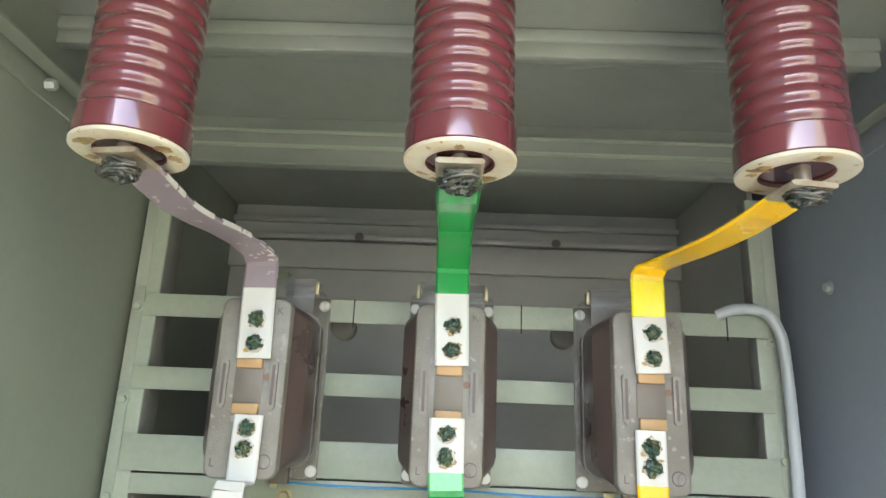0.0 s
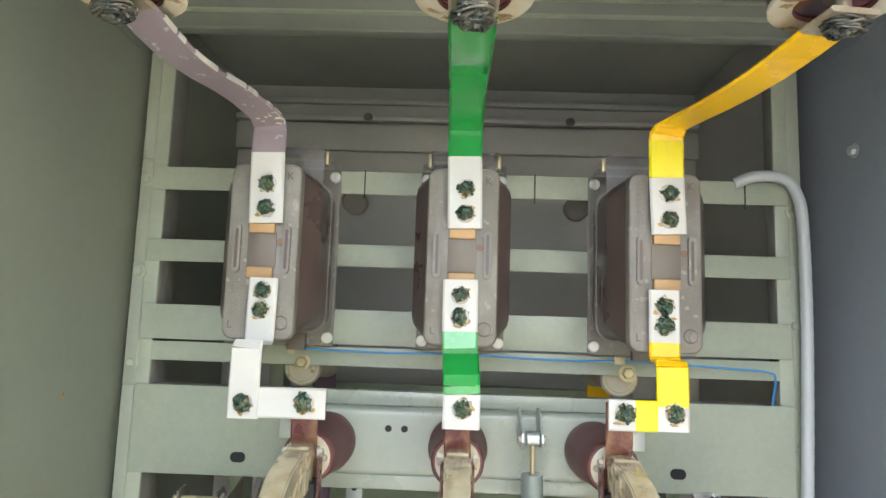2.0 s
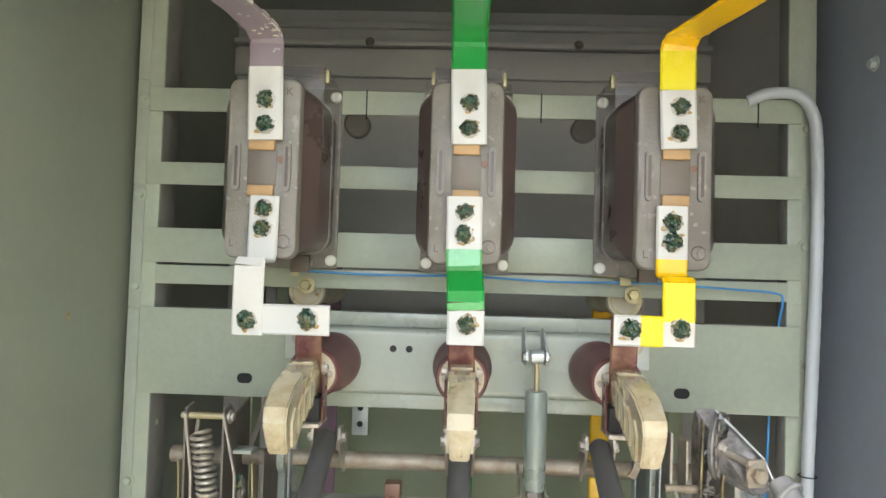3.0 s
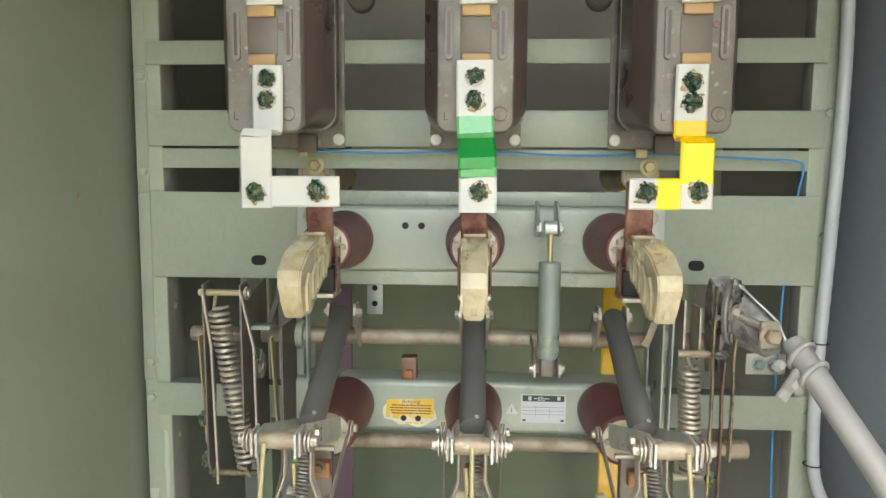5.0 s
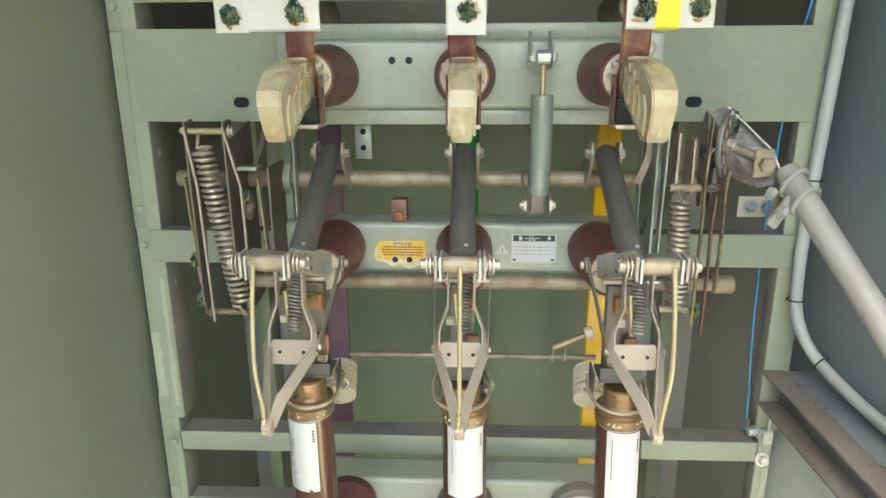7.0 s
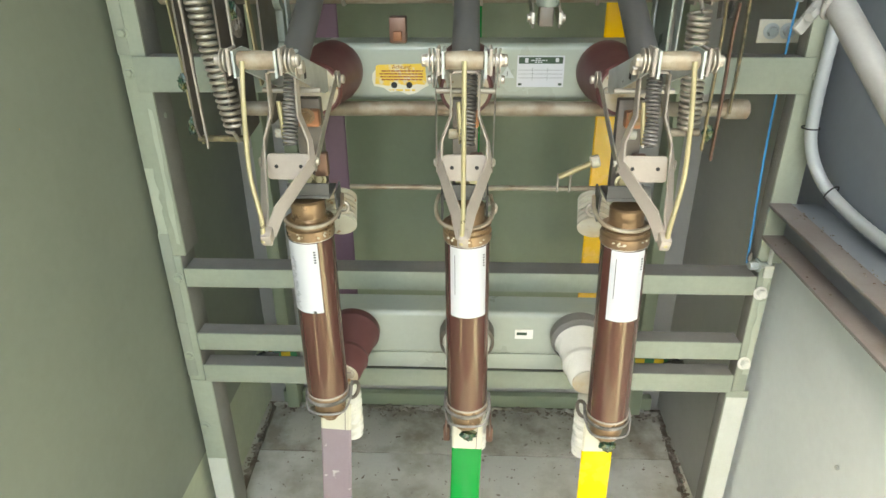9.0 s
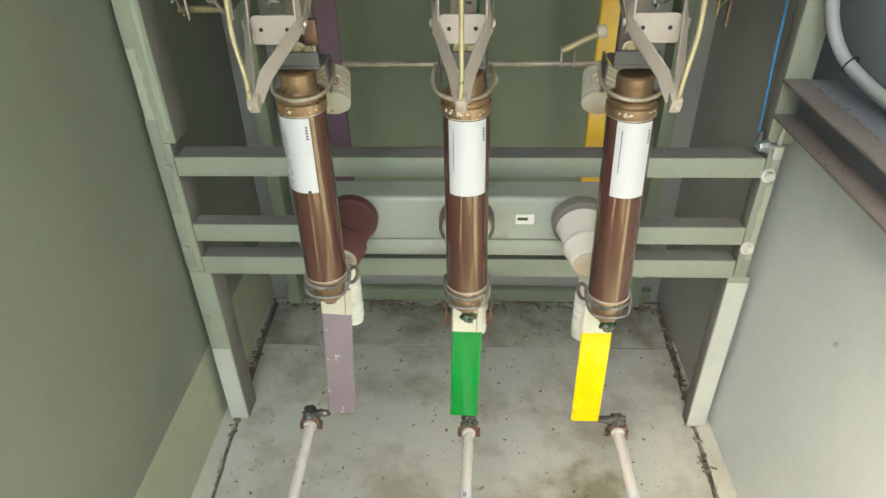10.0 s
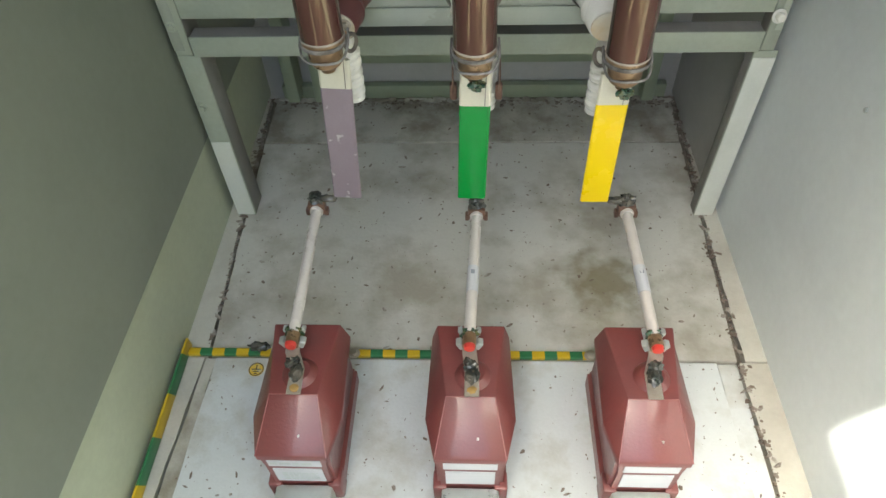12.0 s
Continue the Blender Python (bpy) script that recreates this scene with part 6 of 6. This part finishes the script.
# voltage transformers with their fuse tubes -------------------------------------------------------------
def voltage_transformer(x, seed, tube_top, end_dx, paper):
    t = thing("voltage_transformer", (x, 0.75, 0), "maroon cast resin voltage transformer standing on the floor", "transformer", "voltage transformers")
    low = [[Vector((x + sx * a, y, z)) for sx, y in ((-1, y0), (1, y0), (1, y1), (-1, y1))] for a, y0, y1, z in ((0.062, 0.628, 0.860, 0.006), (0.063, 0.627, 0.860, 0.045), (0.0565, 0.627, 0.858, 0.052), (0.0560, 0.626, 0.858, 0.12), (0.0600, 0.625, 0.856, 0.16))]
    bm = loft(low)
    bmesh.ops.bevel(bm, geom=[e for e in bm.edges if abs(e.verts[0].co.z - e.verts[1].co.z) > 0.004], offset=0.006, segments=2, affect="EDGES")
    part("lower_body", bm, M_MAROON, t)
    for s in (-1, 1):
        part("foot_lug", box(x + s * 0.052 - 0.012, x + s * 0.052 + 0.012, 0.620, 0.655, 0.002, 0.060, 0.005), M_MAROON, t)
    # hood
    bm = bmesh.new()
    P = {}
    for s in (-1, 1):
        P[s] = [bm.verts.new((x + s * px, y, z)) for px, y, z in (
            (0.0395, 0.706, 0.226), (0.0585, 0.845, 0.222),            # top deck: front, rear
            (0.0575, 0.622, 0.176), (0.0745, 0.690, 0.178), (0.0690, 0.850, 0.178),   # shoulder: front, side, rear
            (0.0575, 0.622, 0.160), (0.0735, 0.690, 0.158), (0.0660, 0.853, 0.158))]
    a, b = P[-1], P[1]
    bm.faces.new((a[0], b[0], b[1], a[1]))
    bm.faces.new((a[2], b[2], b[0], a[0]))
    bm.faces.new((a[5], b[5], b[2], a[2]))
    bm.faces.new((a[1], b[1], b[4], a[4]))
    bm.faces.new((a[4], b[4], b[7], a[7]))
    bm.faces.new((a[5], a[6], a[7], b[7], b[6], b[5]))
    for q in (a, b):
        bm.faces.new((q[0], q[2], q[3]))
        bm.faces.new((q[0], q[3], q[4], q[1]))
        bm.faces.new((q[2], q[5], q[6], q[3]))
        bm.faces.new((q[3], q[6], q[7], q[4]))
    bmesh.ops.recalc_face_normals(bm, faces=bm.faces[:])
    bmesh.ops.bevel(bm, geom=bm.edges[:], offset=0.0018, segments=1, affect="EDGES")
    h = part("hood", bm, M_MAROON, t, "faceted maroon hood")
    for pa, pb in (((-0.0395, 0.706, 0.2262), (0.0395, 0.706, 0.2262)), ((-0.0395, 0.706, 0.2262), (-0.0575, 0.622, 0.1762)), ((0.0395, 0.706, 0.2262), (0.0575, 0.622, 0.1762))):
        part("worn_edge", rod((x + pa[0], pa[1], pa[2] - 0.0007), (x + pb[0], pb[1], pb[2] - 0.0007), 0.0009, seg=6), M_WORN, h)
    part("chip", blob((x + 0.012, 0.650, 0.1930), (0.002, 0.003, 0.001), seed, 0.4, 2), M_TUBE, h)
    part("boss", lathe((x + 0.004, 0.745, 0.2245), (0, 0.03, 1), [(0, 0.030), (0.003, 0.028), (0.010, 0.019), (0.011, 0.001)], 32), M_MAROON, h)
    part("front_foot", box(x - 0.049, x + 0.049, 0.540, 0.624, 0.001, 0.056, 0.004), M_GALV, t, "grey galvanised terminal box")
    for s in (-1, 1):
        part("fixing_bolt", hexbolt((x + s * 0.074, 0.604, 0.001), (0, 0, 1), 0.009, 0.010), M_OLD, t)
    # labels on the lower front
    la = part("upper_label", box(x - 0.044, x + 0.044, 0.6235, 0.6248, 0.134, 0.156), M_LABEL, t, "narrow paper strip")
    lb = part("rating_label", box(x - 0.041, x + 0.041, 0.6240, 0.6255, 0.072, 0.122), M_LABEL, t, "white rating label with fine print")
    if paper:
        rr = random.Random(seed)
        bm = bars_of_text(x - 0.040, x + 0.040, 0.6234, 0.145, 0.009, rr, bmesh.new(), 0.15)
        part("print_line", bm, M_GALV, la)
        bm = bmesh.new()
        for z in (0.112, 0.106, 0.1, 0.094, 0.088):
            bars_of_text(x - 0.028, x + 0.032, 0.6239, z - 0.006, 0.0032, rr, bm)
        part("print_line", bm, M_GALV, lb)
    # terminal strap and tube
    zt = 0.245
    e = Vector((x + end_dx, 0.800, zt + 0.012))
    part("strap", strip([(x + 0.002, 0.702, zt - 0.012), (x + 0.002, 0.745, zt - 0.008), (x + end_dx, 0.775, zt), (x + end_dx, 0.81, zt)], XW, 0.024, 0.003), M_ZINC, t, "zinc terminal strap")
    g = blob((x + 0.003, 0.735, zt), (0.011, 0.016, 0.008), seed, 0.35, 3)
    blob((x + end_dx * 0.5, 0.752, zt + 0.002), (0.011, 0.010, 0.010), seed + 2, 0.5, 3, g)
    part("grease", g, M_GREASE_K, t, "dark grease on the terminal")
    if x < 0.2:
        part("ooze", blob((x + 0.002, 0.712, zt - 0.009), (0.008, 0.007, 0.002), seed + 5, 0.4, 2), M_OOZE, t)
    part("clamp", box(x + end_dx - 0.012, x + end_dx + 0.012, 0.792, 0.812, zt - 0.010, zt + 0.004, 0.003), M_GALV, t)
    for s in (-1, 1):
        part("clamp_ear", box(x + end_dx + s * 0.015 - 0.005, x + end_dx + s * 0.015 + 0.005, 0.783, 0.797, zt - 0.004, zt + 0.014, 0.002, turn=pose(0, 0, 0, 0, s * 25, 0)), M_GALV, t)
        part("clamp_ear", box(x + end_dx + s * 0.013 - 0.004, x + end_dx + s * 0.013 + 0.004, 0.806, 0.818, zt - 0.004, zt + 0.016, 0.002, turn=pose(0, 0, 0, 0, s * 20, 0)), M_GALV, t)
    g = blob((x + end_dx, 0.806, zt + 0.012), (0.014, 0.010, 0.010), seed + 21, 0.5, 3)
    part("grease", g, M_GREASE, t, "dark green grease round the tube end")
    part("red_cap", lathe(e + Vector((0, -0.028, 0.004)), (0, 1, 0), [(0, 0.003), (0.0005, 0.0085), (0.007, 0.0098), (0.009, 0.0085)], 24), M_RED, t, "red end cap")
    top = Vector(tube_top)
    ft = thing("fuse_tube", e, "thin cream fuse tube between dropper plate and voltage transformer", "fuse tube", "fuse tubes")
    w = (top - e).normalized()
    L = (top - e).length
    part("tube", lathe(e, w, [(0, 0.008), (0.001, 0.0098), (L - 0.004, 0.0098), (L - 0.003, 0.008)], 24), M_TUBE, ft, "greyish cream tube")
    part("end_cap", lathe(e - w * 0.022, w, [(0, 0.009), (0.001, 0.0115), (0.024, 0.0115), (0.025, 0.0098)], 24), M_BRASS, ft)
    part("end_cap", lathe(top - w * 0.010, w, [(0, 0.0098), (0.001, 0.0125), (0.010, 0.0125), (0.013, 0.009)], 24), M_TUBE, ft)
    c = part("top_clamp", box(top.x - 0.017, top.x + 0.017, top.y - 0.004, top.y + 0.016, top.z - 0.012, top.z + 0.014, 0.004), M_COPPER, ft, "tarnished copper clamp")
    for s in (-1, 1):
        part("clamp_ear", box(top.x + s * 0.018 - 0.004, top.x + s * 0.018 + 0.004, top.y - 0.004, top.y + 0.010, top.z - 0.014, top.z + 0.000, 0.002), M_COPPER, c)
    g = blob(top + Vector((0, 0.008, 0.022)), (0.014, 0.012, 0.012), seed + 7, 0.5, 3)
    side = 1 if x < -0.1 else -1 if x > 0.1 else 0
    if side:
        blob(top + Vector((side * 0.022, 0.006, 0.024)), (0.020, 0.008, 0.007), seed + 8, 0.3, 3, g)
    part("grease", g, M_GREASE_K, c, "black grease on the clamp")
    if x > -0.1:
        m = e.lerp(top, 0.42)
        s = part("sleeve_label", lathe(m - w * 0.028, w, [(0, 0.0098), (0.0005, 0.0106), (0.056, 0.0106), (0.0565, 0.0098)], 24), M_LABEL, ft, "white printed sleeve")
        bm = bmesh.new()
        box(m.x - 0.0035, m.x + 0.0035, m.y + 0.008, m.y + 0.017, m.z + 0.0100, m.z + 0.0109, bm=bm)
        part("print_block", bm, M_STEEL_BLUE, s)


voltage_transformer(-0.287, 201, (-0.298, 1.075, 0.275), -0.010, True)
voltage_transformer(0.0, 215, (0.010, 1.078, 0.258), -0.002, False)
voltage_transformer(0.289, 233, (0.294, 1.075, 0.270), 0.012, False)

# earth strip along the floor and wall --------------------------------------------------------------------
es = solid("earth_strip", box(-0.600, 0.252, 0.910, 0.926, 0.001, 0.012, 0.002), M_EARTH, "yellow and green striped earthing bar along the floor", "earth bar")
part("wall_run", box(WALL_L + 0.001, WALL_L + 0.006, FRONT + 0.02, 0.935, 0.004, 0.034, 0.001), M_EARTH_Y, es)
part("bolt", hexbolt((0.245, 0.915, 0.012), (0, 0, 1), 0.009, 0.006), M_ZINC, es)
part("bolt", hexbolt((-0.243, 0.915, 0.012), (0, 0, 1), 0.009, 0.006), M_ZINC, es)
part("grease", blob((-0.440, 0.925, 0.018), (0.020, 0.010, 0.008), 301, 0.5, 3), M_GREASE_K, es)
sg = solid("earth_sign", lathe((-0.442, 0.880, 0.002), (0, 0, 1), [(0, 0.016), (0.001, 0.016)], 28), M_LABEL_Y, "small round yellow earth sign on the floor", "sign")
bm = ring((-0.442, 0.880, 0.0032), (0, 0, 1), 0.0145, 0.0009)
box(-0.451, -0.433, 0.879, 0.881, 0.003, 0.0036, bm=bm)
box(-0.448, -0.436, 0.874, 0.876, 0.003, 0.0036, bm=bm)
box(-0.445, -0.439, 0.869, 0.871, 0.003, 0.0036, bm=bm)
box(-0.443, -0.441, 0.881, 0.890, 0.003, 0.0036, bm=bm)
part("symbol", bm, M_INK, sg)
for x0, x1 in ((-0.55, -0.47), (0.45, 0.57)):
    e = solid("rear_earth_strap", box(x0, x1, 1.70, 1.704, 0.235, 0.262, 0.001), M_EARTH, "striped earth strap bolted low behind the frame", "earth bar")
    part("grease", blob(((x0 if x0 < 0 else x1), 1.695, 0.25), (0.03, 0.01, 0.014), 311 + int(x0 * 10), 0.5, 3), M_GREASE_K, e)
